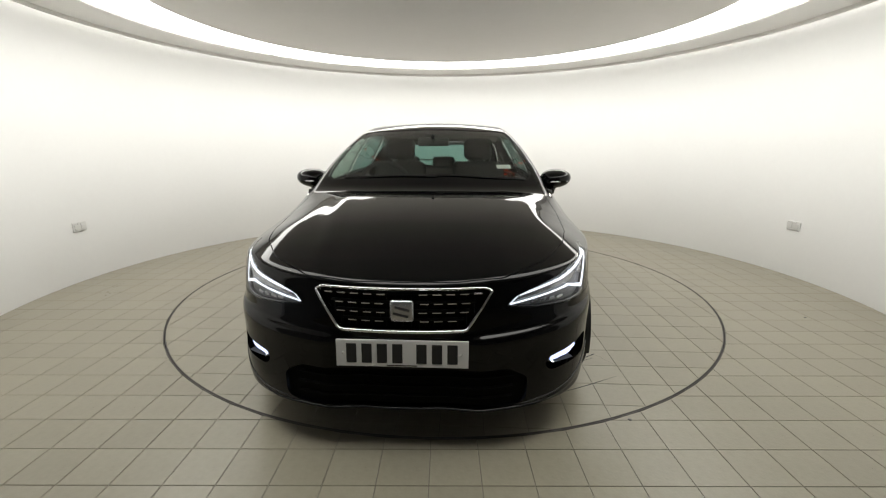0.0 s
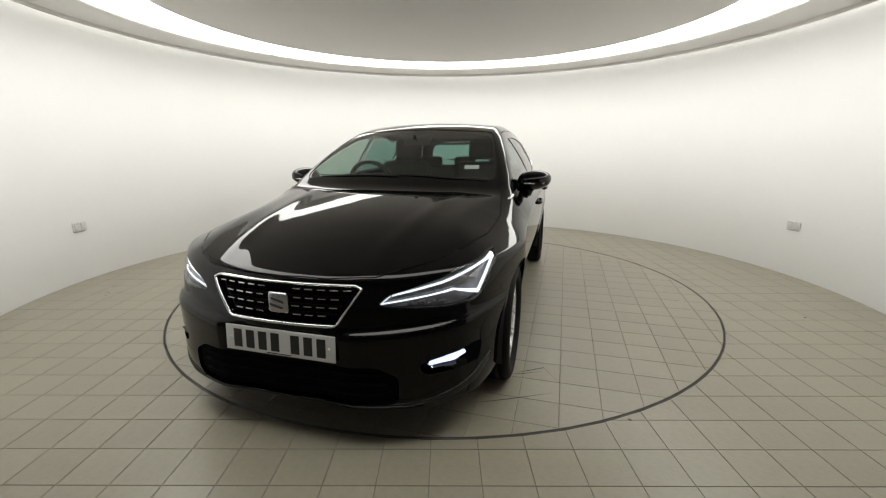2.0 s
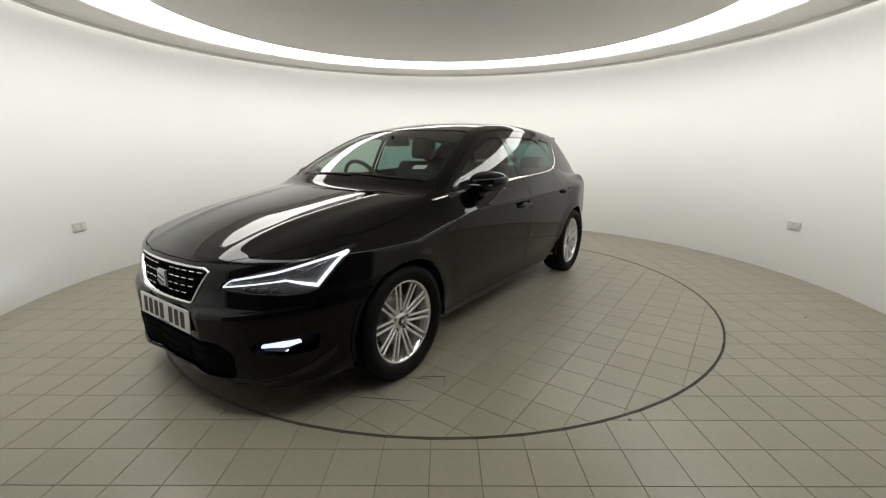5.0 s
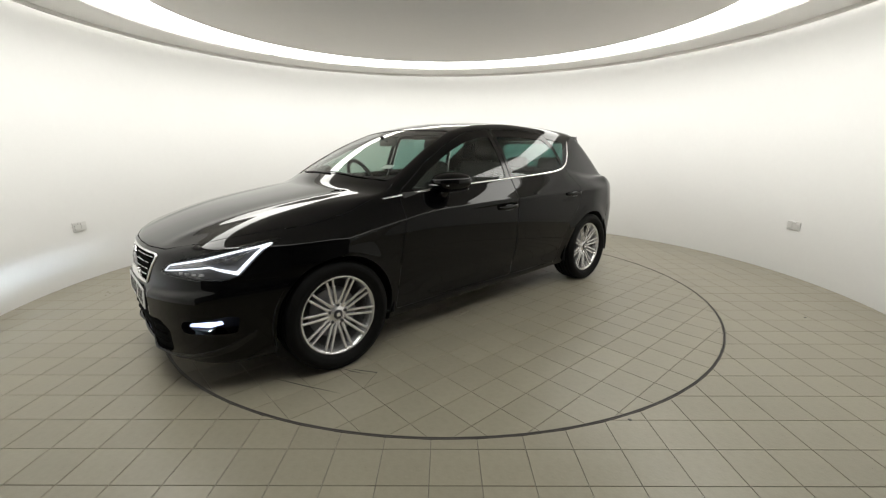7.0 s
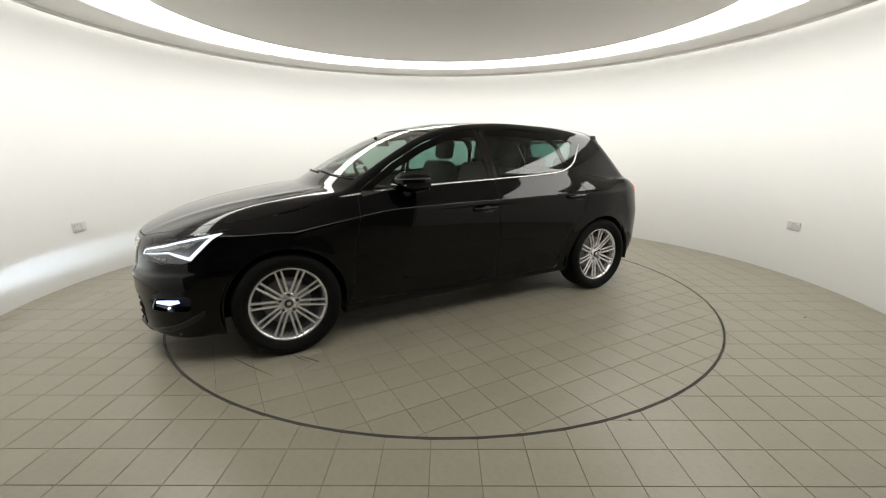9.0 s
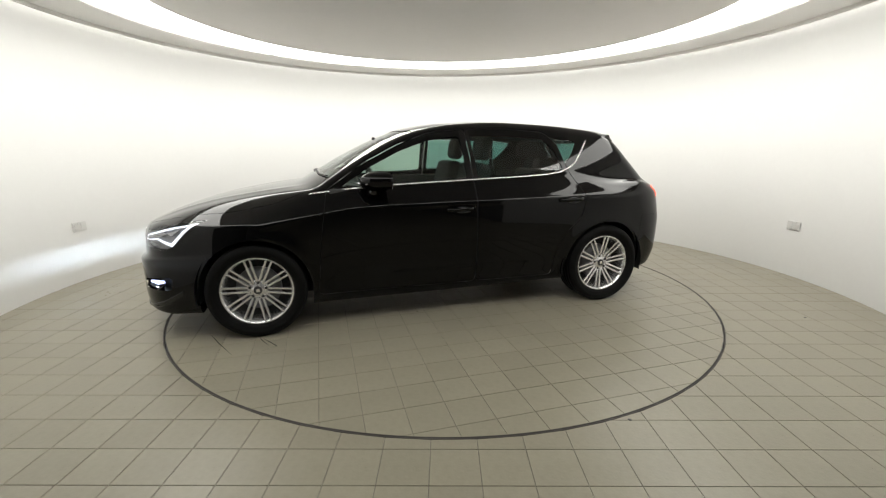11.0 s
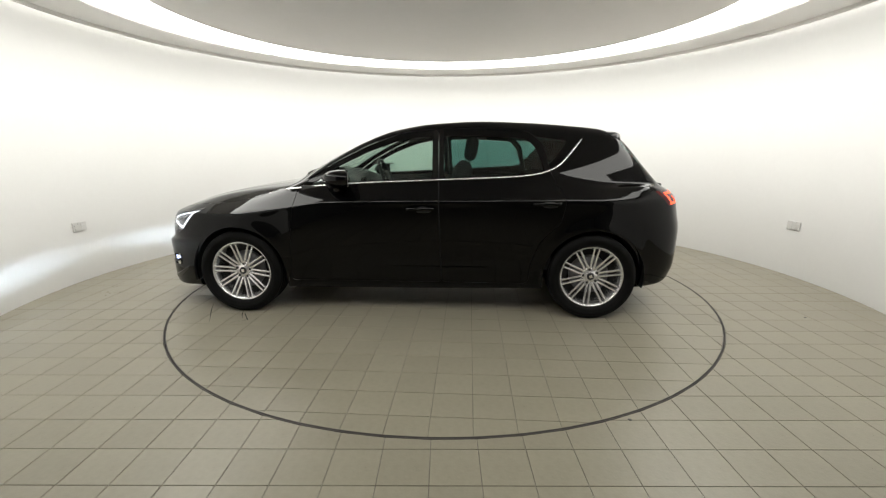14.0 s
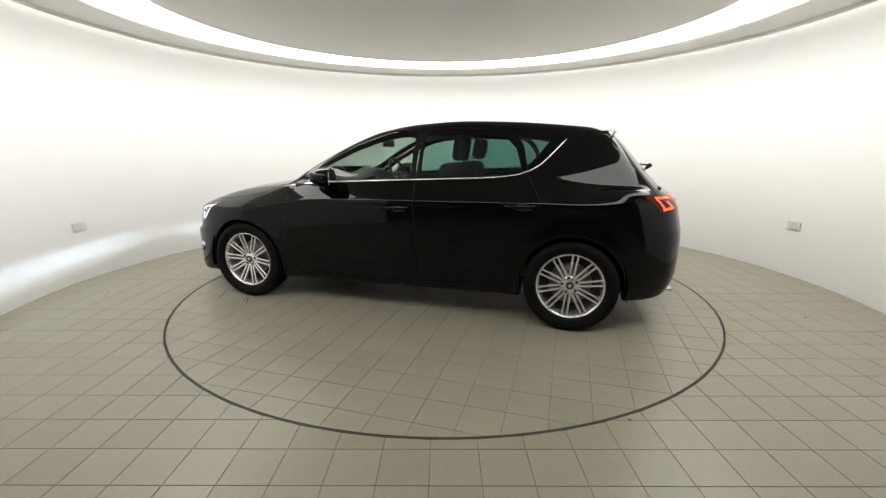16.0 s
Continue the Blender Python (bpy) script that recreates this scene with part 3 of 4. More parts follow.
def build_body():
    sk = Skin(*shell())
    # wheel arches
    arch_z = lambda v: np.minimum.reduce([np.hypot(v[:, 0] - cx, (v[:, 2] - 0.317) * np.where(v[:, 2] < 0.317, 0.35, 1)) - 0.352 for cx in (-1.318, 1.318)])
    flank, rest = sk.split(lambda v: v[:, 1] > 0.55)
    _, flank = flank.cut(arch_z)
    low_in, low_out = rest.split(lambda v: v[:, 2] < 0.3)
    _, low_in = low_in.cut(lambda v: np.where(v[:, 1] > 0.5, arch_z(v), 0.1))
    sk = flank.join(low_in).join(low_out)
    # windscreen and rear window
    ws = polygon(rounded([(0.89, -0.4), (0.91, 0.0), (0.89, 0.35), (0.85, 0.638), (0.79, 0.680), (0.69, 0.667), (0.40, 0.600), (0.22, 0.556), (0.19, 0.51), (0.245, 0.3), (0.26, 0.0), (0.26, -0.4)], 0.02), AX, AY)
    up, rest = sk.split(lambda v: (v[:, 2] > 0.97) & (v[:, 0] > 0.1))
    pane, up = up.cut(ws)
    frit_in, frit = pane.cut(lambda v: ws(v) + 0.016)
    sk = up.join(rest)
    link("windscreen", frit_in.mesh("windscreen", -0.004, both=True), M_WINDSCREEN, car, "clear slightly green windscreen").visible_shadow = False
    link("windscreen_border", frit.mesh("windscreen_border", -0.004, both=True), M_GLOSS, car, "black printed border of the windscreen")
    rw = polygon(rounded([(-0.4, 1.325), (0.44, 1.32), (0.50, 1.27), (0.575, 1.06), (0.54, 1.02), (-0.4, 1.005)], 0.03), AY, AZ)
    back, rest = sk.split(lambda v: (v[:, 0] < -1.45) & (v[:, 2] > 0.95))
    pane, back = back.cut(rw)
    frit_in, frit = pane.cut(lambda v: rw(v) + 0.03)
    sk = back.join(rest)
    link("rear_window", frit_in.mesh("rear_window", -0.003, both=True), M_PRIVACY, car, "dark tinted rear window").visible_shadow = False
    link("rear_window_border", frit.mesh("rear_window_border", -0.003, both=True), M_GLOSS, car)
    # head lamps, grille, bumper lines
    hl = polygon(HEADLAMP, corner_u, AZ)
    front, rest = sk.split(lambda v: (v[:, 0] > 1.4) & (v[:, 2] > 0.45))
    lens, front = front.cut(hl)
    gr = polygon(GRILLE, AY, AZ)
    nose, front2 = front.split(lambda v: (v[:, 0] > 1.9))
    mouth, nose = nose.cut(gr)
    sk = nose.join(front2).join(rest)
    # tail lamps
    tl = polygon(TAILLAMP, corner_r, AZ)
    back, rest = sk.split(lambda v: (v[:, 0] < -1.5) & (v[:, 2] > 0.7))
    tail, back = back.cut(tl)
    sk = back.join(rest)
    # bonnet
    bo = polygon(rounded([(0.925, -0.5), (0.945, 0.0), (0.91, 0.40), (0.83, 0.720), (1.20, 0.765), (1.50, 0.748), (1.72, 0.690), (1.90, 0.58), (2.03, 0.40), (2.075, 0.2), (2.085, 0.0), (2.09, -0.5)], 0.03), AX, AY)
    top, rest = sk.split(lambda v: (v[:, 0] > 0.75) & (v[:, 2] > 0.66) & (v[:, 2] < 1.02))
    hood, top, gro = seam(top, bo)
    # sunk strip along each panel line, coloured near black for the shade in it
    both_sides("panel_gap", gro, M_DARKGAP, shift=-0.007)
    sk = top.join(rest)
    link("bonnet", hood.mesh("bonnet", 0, both=True), M_PAINT, car, "black bonnet with soft creases")
    # front bumper, side to the wheel arch
    bump, sk = sk.cut(lambda v: np.maximum(1.62 + (v[:, 2] - 0.6) * 0.5 - v[:, 0], v[:, 2] - np.where(v[:, 0] > 1.98, 0.735, 0.605)))
    low, bump = bump.cut(polygon(rounded([(-0.5, 0.375), (0.42, 0.375), (0.50, 0.33), (0.50, 0.225), (0.46, 0.205), (-0.5, 0.20)], 0.02), AY, AZ))
    slot, bump = bump.cut(polygon(rounded([(0.575, 0.362), (0.59, 0.395), (0.80, 0.430), (0.86, 0.425), (0.84, 0.342), (0.60, 0.333)], 0.02), corner_u, AZ))
    link("front_bumper", bump.finer().mesh("front_bumper", 0.001, both=True), M_PAINT, car, "black painted front bumper")
    link("lower_grille", low.mesh("lower_grille", -0.016, both=True), M_MATT, car, "dark lower air intake")
    # recess floor coloured near black for its shade
    both_sides("fog_recess", slot, M_DARKGAP, shift=-0.085)
    slots.append(slot)
    slots.append(bump)
    # rear bumper and tailgate
    rb, sk = sk.cut(lambda v: np.maximum(v[:, 0] + 1.66, v[:, 2] - 0.70))
    valance, rb = rb.cut(lambda v: np.maximum(v[:, 2] - 0.335, np.abs(v[:, 1]) - 0.62))
    link("rear_bumper", rb.mesh("rear_bumper", 0.001, both=True), M_PAINT, car, "black painted rear bumper")
    link("rear_valance", valance.mesh("rear_valance", -0.004, both=True), M_TRIM, car, "matt black lower rear valance")
    tg = polygon([(-0.5, 1.352), (0.53, 1.345), (0.60, 1.25), (0.66, 1.05), (0.60, 0.85), (0.56, 0.705), (-0.5, 0.705)], AY, AZ)
    back, rest = sk.split(lambda v: (v[:, 0] < -1.5))
    gate, back, gro = seam(back, tg)
    both_sides("panel_gap", gro, M_DARKGAP, shift=-0.007)
    sk = back.join(rest)
    link("tailgate", gate.mesh("tailgate", 0, both=True), M_PAINT, car, "black tailgate")
    # doors with their windows
    doors = {}
    for name, outline, pane_line, glass in (("front_door", FRONT_DOOR, FRONT_GLASS, M_GLASS), ("rear_door", REAR_DOOR, REAR_GLASS, M_PRIVACY)):
        fl, rest = sk.split(SIDE)
        door, fl, gro = seam(fl, polygon(outline, AX, AZ))
        both_sides("panel_gap", gro, M_DARKGAP, shift=-0.007)
        sk = fl.join(rest)
        pane, door = door.cut(polygon(pane_line, AX, AZ))
        qd = polygon(rounded([(-0.190, 1.40), (-0.145, 1.40), (-0.153, 1.0), (-0.235, 1.0), (-0.222, 1.40)], 0.002), AX, AZ)
        pillar, door = door.cut(lambda v: np.maximum(qd(v), 1.018 - v[:, 2]))
        obs = both_sides(name, door.finer(), M_PAINT, label="black painted door")
        both_sides("pillar_cover", pillar, M_GLOSS, obs, "gloss black pillar cover")
        for ob in both_sides("window", pane, glass, obs, "tinted side window", shift=-0.004):
            ob.visible_shadow = False
        doors[name] = obs
    fl, rest = sk.split(SIDE)
    pane, fl = fl.cut(polygon(QUARTER_GLASS, AX, AZ))
    sk = fl.join(rest)
    for ob in both_sides("quarter_window", pane, M_PRIVACY, None, "small tinted rear side window", shift=-0.004):
        ob.visible_shadow = False
    # underside apart from the painted rest
    under, sk = sk.split(lambda v: (v[:, 2] < 0.24) & (np.abs(v[:, 1]) < 0.72))
    link("underside", under.mesh("underside", 0, both=True), M_TRIM, car)
    roof, _ = sk.split(lambda v: (v[:, 2] > 1.33) & (v[:, 0] < 0.5) & (v[:, 0] > -1.5))
    link("roof_lining", roof.mesh("roof_lining", -0.035, both=True), M_LINING, car, "grey cloth roof lining")
    link("body_shell", sk.finer().mesh("body_shell", 0, both=True), M_PAINT, car, "glossy black painted body shell")
    return lens, mouth, tail, doors


slots = []
lens_skin, mouth_skin, tail_skin, doors = build_body()


# ---- lamps, grille and plate ----
def front_at(y, z):
    o = np.array([[1.2, y, z]])
    return on_skin(o, np.array([[1.0, 0, 0]]), 1.2, 20)[0]


def strip_part(base, outline, uv, name, mat, parents, label="", shift=0.0, thick=0.0):
    got, _ = base.cut(polygon(outline, uv, AZ))
    return both_sides(name, got, mat, parents, label, shift=shift, thick=thick)


def bar(a, b, w0, w1=None):
    """The outline of a straight bar from a to b."""
    w1 = w0 if w1 is None else w1
    d = Vector((b[0] - a[0], b[1] - a[1])).normalized()
    n = Vector((-d.y, d.x))
    return [(a[0] + n.x * w0, a[1] + n.y * w0), (b[0] + n.x * w1, b[1] + n.y * w1), (b[0] - n.x * w1, b[1] - n.y * w1), (a[0] - n.x * w0, a[1] - n.y * w0)]


def build_headlamps():
    fine = lens_skin.refine().refine()
    hs = both_sides("headlamp", lens_skin, M_BOWL, label="headlamp with white light strips behind a clear lens", shift=-0.030)
    for ob in both_sides("lens", lens_skin, M_LENS, hs, "clear lens", shift=0.001):
        ob.visible_shadow = False
    rim, _ = fine.cut(lambda v: -(polygon(HEADLAMP, corner_u, AZ)(v) + 0.006))
    both_sides("rim", rim, M_GLOSS, hs, "gloss black lens edge", shift=-0.003, thick=0.03)
    for o in (bar((0.465, 0.662), (0.975, 0.776), 0.0038, 0.0065), bar((0.980, 0.778), (0.848, 0.636), 0.007, 0.009),
              bar((0.856, 0.636), (0.70, 0.670), 0.009, 0.004), bar((0.70, 0.670), (0.655, 0.664), 0.005, 0.004), bar((0.655, 0.664), (0.425, 0.628), 0.0032), bar((0.425, 0.628), (0.460, 0.660), 0.002)):
        strip_part(fine, o, corner_u, "light_strip", M_DRL, hs, "glowing white light strip", -0.010, 0.004)
    strip_part(fine, [(0.445, 0.641), (0.66, 0.678), (0.73, 0.684), (0.88, 0.735), (0.92, 0.752), (0.84, 0.695), (0.76, 0.716), (0.64, 0.697), (0.475, 0.661)], corner_u, "reflector", M_REFLECTOR, hs, "silver reflector wing", -0.014, 0.006)
    for u in (0.52, 0.56, 0.60, 0.64):
        strip_part(fine, rounded([(u, 0.618), (u + 0.03, 0.622), (u + 0.028, 0.636), (u + 0.002, 0.632)], 0.004), corner_u, "reflector", M_REFLECTOR, hs, "", -0.020, 0.004)
    for u, z in ((0.72, 0.724), (0.81, 0.742)):
        strip_part(fine, rounded([(u, z - 0.012), (u + 0.028, z - 0.008), (u + 0.028, z + 0.010), (u, z + 0.006)], 0.006), corner_u, "projector", M_REFLECTOR, hs, "small round projector", -0.02, 0.006)
    return hs


def build_grille():
    g = link("grille", mouth_skin.mesh("grille", -0.045, both=True), M_MATT, car, "black grille with chrome dashes in a chrome frame")
    # chrome frame round the mouth
    half = [q for q in GRILLE if q[0] > 0]
    loop = half + [(-a, b) for a, b in reversed(half)]
    dense = []
    for i, a in enumerate(loop):
        b = loop[(i + 1) % len(loop)]
        n = max(1, int(math.dist(a, b) / 0.03))
        dense += [(a[0] + (b[0] - a[0]) * k / n, a[1] + (b[1] - a[1]) * k / n) for k in range(n)]
    verts, faces = [], []
    for y, z in dense:
        p = front_at(abs(y), z)
        inw = Vector((0, -math.copysign(1, y) * (0.7 if abs(y) > 0.24 and 0.54 < z < 0.695 else 0.0), -1.0 if z > 0.692 else (1.0 if z < 0.542 else 0.25))).normalized()
        w = 0.010 if z > 0.6 else 0.013
        base = Vector((p[0], y, z))
        for dx, k in ((-0.03, -0.1), (0.004, 0.0), (0.009, 0.25), (0.009, 0.75), (0.004, 1.0), (-0.03, 1.1)):
            verts.append(base + Vector((dx, 0, 0)) + inw * (k * w))
    n = len(dense)
    for i in range(n):
        for k in range(5):
            j = (i + 1) % n
            faces.append((i * 6 + k, j * 6 + k, j * 6 + k + 1, i * 6 + k + 1))
    me = mesh_from("frame", verts, faces)
    link("frame", me, M_CHROME, g, "chrome grille frame", True)
    # rows of bars and chrome dashes
    dash = part("dash", box_bm((0.012, 0.034, 0.0052), (0, 0, 0), 0.0015), M_CHROME, g, "short chrome dash")
    dash_me = dash.data
    first = True
    for r, z in enumerate((0.680, 0.646, 0.612, 0.578)):
        lim = 0.310 - (0.680 - z) * 0.68
        pts = []
        for k in range(-12, 13):
            y = lim * k / 12
            p = front_at(abs(y), z)
            pts.append((p[0] - 0.022, y, z))
        v, f = tube(pts, 0.010, 6, 0.5)
        link("crossbar", mesh_from("crossbar", v, f), M_MATT, g, "", True)
        for sgn in (-1, 1):
            for c in range(5):
                y = sgn * (0.082 + c * 0.053 + (0.006 if r % 2 else 0))
                if abs(y) > lim - 0.01:
                    continue
                p = front_at(abs(y), z)
                ob = dash if first else new("dash", dash_me)
                first = False
                ob.parent = g
                e = front_at(abs(y) + 0.01, z)
                ang = math.atan2((p[0] - e[0]) * sgn, 0.01)
                ob.matrix_basis = Matrix.Translation((p[0] - 0.003, y, z)) @ Matrix.Rotation(ang, 4, "Z")
    for k in range(-9, 10):
        y = k * 0.031
        zb = 0.54 if abs(y) < 0.25 else 0.54 + (abs(y) - 0.25) * 1.5
        p0, p1 = front_at(abs(y), zb), front_at(abs(y), 0.69)
        v, f = tube([(p0[0] - 0.034, y, zb), (p1[0] - 0.034, y, 0.692)], 0.004, 6)
        link("upright", mesh_from("upright", v, f), M_MATT, g, "", True)
    # plain emblem block
    e = part("emblem", box_bm((0.020, 0.092, 0.088), (0, 0, 0), 0.012, 3), M_REFLECTOR, g, "plain silver emblem block", True)
    p = front_at(0.0, 0.618)
    e.location = (p[0] - 0.004, 0, 0.618)
    for z0 in (0.012, -0.014):
        part("slot", box_bm((0.004, 0.060, 0.010), (0.0095, 0, z0), 0.001, m=Matrix.Rotation(radians(-14), 4, "X")), M_HOUSING, e)
    return g


def build_plate():
    p = part("number_plate", box_bm((0.006, 0.52, 0.111), (0, 0, 0), 0.002), M_PLATE, car, "white number plate with dark bars")
    x = front_at(0.0, 0.45)[0]
    p.matrix_basis = pose(x + 0.012, 0, 0.4485, 0, -3, 0)
    ys = [-0.199 + 0.0605 * k + (0.034 if k > 3 else 0) for k in range(7)]
    for y in ys:
        part("bar", box_bm((0.0012, 0.040, 0.079), (0.0036, y, 0.0)), M_INK, p, "dark bar")
    part("bar", box_bm((0.001, 0.12, 0.004), (0.0036, 0, -0.049)), M_INK, p)
    for y in (-0.232, 0.232):
        v, f = lathe([(0.0001, 0.006), (0.005, 0.0055), (0.006, 0.003)], 12)
        me = mesh_from("screw", v, f)
        s = link("screw", me, M_PLATE, p, smooth=True)
        s.matrix_basis = pose(0.0, y, 0, 0, 90, 0)
    part("backing", box_bm((0.014, 0.50, 0.09), (-0.009, 0, 0), 0.003), M_TRIM, p)


def build_foglamps():
    fine = slots[0].refine().refine()
    for sgn, lamp in zip((1, -1), both_sides("fog_lamp", fine.cut(polygon(rounded([(0.612, 0.364), (0.617, 0.380), (0.69, 0.394), (0.762, 0.400), (0.770, 0.383), (0.735, 0.377), (0.705, 0.367), (0.66, 0.368)], 0.005), corner_u, AZ))[0], M_FOG, None, "slim glowing bluish fog lamp", shift=-0.016, thick=0.006)):
        # the cornering beam: a bright source deep in a flat black channel that opens outward
        y0 = 0.665
        x0 = float(front_at(y0, 0.358)[0]) - 0.006
        m = Matrix.Translation((x0, y0 * sgn, 0.354)) @ Matrix.Rotation(radians(31 * sgn), 4, "Z") @ Matrix.Rotation(radians(4.5), 4, "Y")
        ch = bmesh.new()
        box_bm((0.064, 0.10, 0.002), (-0.028, 0, 0.0050), 0, m=m, bm=ch)
        box_bm((0.050, 0.10, 0.002), (-0.035, 0, -0.0050), 0, m=m, bm=ch)
        box_bm((0.002, 0.09, 0.012), (-0.0625, 0, 0), 0, m=m, bm=ch)
        for k in (1, -1):
            box_bm((0.045, 0.002, 0.012), (0, 0, 0), 0, m=m @ Matrix.Translation((-0.042, 0.042 * k, 0)) @ Matrix.Rotation(radians((35 if k == sgn else 20) * k), 4, "Z"), bm=ch)
        part("beam_channel", ch, M_DARKGAP, lamp)
        part("beam_source", box_bm((0.001, 0.045, 0.006), (-0.060, 0, 0), 0, m=m), M_BEAM, lamp, "bright cornering light source")
    pts = []
    for k in range(-26, 27):
        y = 0.70 * k / 26
        p = front_at(abs(y), 0.195) if abs(y) < 0.70 else front_at(abs(y), 0.195 + (abs(y) - 0.70) * 0.25)
        pts.append((p[0] - 0.004, y, 0.192 + max(0, abs(y) - 0.55) * 0.25))
    v, f = tube(pts, 0.013, 10, 0.5)
    link("front_lip", mesh_from("front_lip", v, f), M_PAINT, car, "thin black lip under the front bumper", True)
    for z in (0.25, 0.295, 0.34):
        pts = [(front_at(abs(y), z)[0] - 0.014, y, z) for y in [0.44 * k / 10 for k in range(-10, 11)]]
        v, f = tube(pts, 0.009, 6, 0.5)
        link("intake_bar", mesh_from("intake_bar", v, f), M_MATT, car, "", True)


def build_tail():
    fine = tail_skin.refine().refine()
    ts = both_sides("tail_lamp", tail_skin, M_TAILRED, label="red tail lamp with glowing light strips", shift=0.0)
    # dark sheet added behind the lens to block its glow from the cabin
    both_sides("lamp_blocker", tail_skin, M_HOUSING, ts, shift=-0.02)
    for o in (bar((0.885, 0.924), (0.70, 0.922), 0.006), bar((0.880, 0.920), (0.828, 0.850), 0.008), bar((0.845, 0.850), (0.70, 0.858), 0.008), bar((0.72, 0.862), (0.78, 0.90), 0.007),
              bar((0.60, 0.922), (0.40, 0.915), 0.009), bar((0.60, 0.868), (0.42, 0.868), 0.008)):
        strip_part(fine, o, corner_r, "light_strip", M_TAIL, ts, "glowing red light strip", 0.002, 0.003)
    # roof spoiler
    verts, faces = [], []
    ys = [0.56 * k / 16 for k in range(-16, 17)]
    for y in ys:
        a = abs(y)
        zr = float(ROOF(np.array(-1.42))) - 0.010 - 0.085 * (a / 0.9) ** 2
        x1 = -1.605 + 0.22 * a * a
        drop = 0.03 * max(0.0, (a - 0.46) / 0.1)
        for x, z in ((-1.40, zr - 0.004), (-1.50, zr - 0.006), (x1 + 0.02, zr - 0.014 - drop), (x1, zr - 0.022 - drop), (x1 + 0.012, zr - 0.034 - drop), (-1.54 + 0.2 * a * a, zr - 0.060 - drop)):
            verts.append((x, y, z))
    for i in range(len(ys) - 1):
        for k in range(5):
            faces.append((i * 6 + k, i * 6 + 6 + k, i * 6 + 7 + k, i * 6 + 1 + k))
    faces += [tuple(range(6)), tuple(len(verts) - 6 + k for k in range(6))[::-1]]
    link("roof_spoiler", mesh_from("roof_spoiler", verts, [q[::-1] for q in faces]), M_PAINT, car, "black roof spoiler over the rear window", True)
    v, f = lathe([(0.0001, 0.060), (0.018, 0.056), (0.016, 0.04), (0.010, 0.0)], 16)
    w = link("rear_wiper", mesh_from("rear_wiper", v, f), M_TRIM, car, "black rear wiper", True)
    w.matrix_basis = pose(-1.845, -0.04, 1.075, 0, -48, 0)
    v, f = tube([(0, 0, 0.050), (0.01, -0.10, 0.035), (0.02, -0.30, 0.022)], 0.008, 6)
    link("arm", mesh_from("arm", v, f), M_TRIM, w, smooth=True)
    for y in (-0.50, 0.50):
        part("reflector", box_bm((0.01, 0.15, 0.028), (-2.035 + 0.2 * y * y, y, 0.375), 0.004, m=None), M_TAILRED, car, "slim red reflector in the bumper")
        v, f = tube([(-1.90, y * 0.9, 0.245), (-2.03, y * 0.9, 0.245)], 0.032, 12, 0.6)
        link("exhaust_tip", mesh_from("exhaust_tip", v, f), M_CHROME, car, "dull chrome exhaust tip", True)


def build_blades():
    """A gloss blade along the lower corner of the front bumper."""
    fine = slots[1].split(lambda v: (v[:, 2] < 0.42) & (v[:, 1] > 0.35))[0].refine()
    outline = rounded([(0.46, 0.204), (0.62, 0.222), (0.80, 0.282), (0.93, 0.350), (0.92, 0.315), (0.82, 0.252), (0.64, 0.200), (0.50, 0.188)], 0.006)
    strip_part(fine, outline, corner_u, "bumper_blade", M_GLOSS, car, "gloss black blade along the bumper corner", 0.004, 0.008)


headlamps = build_headlamps()
build_blades()
build_grille()
build_plate()
build_foglamps()
build_tail()


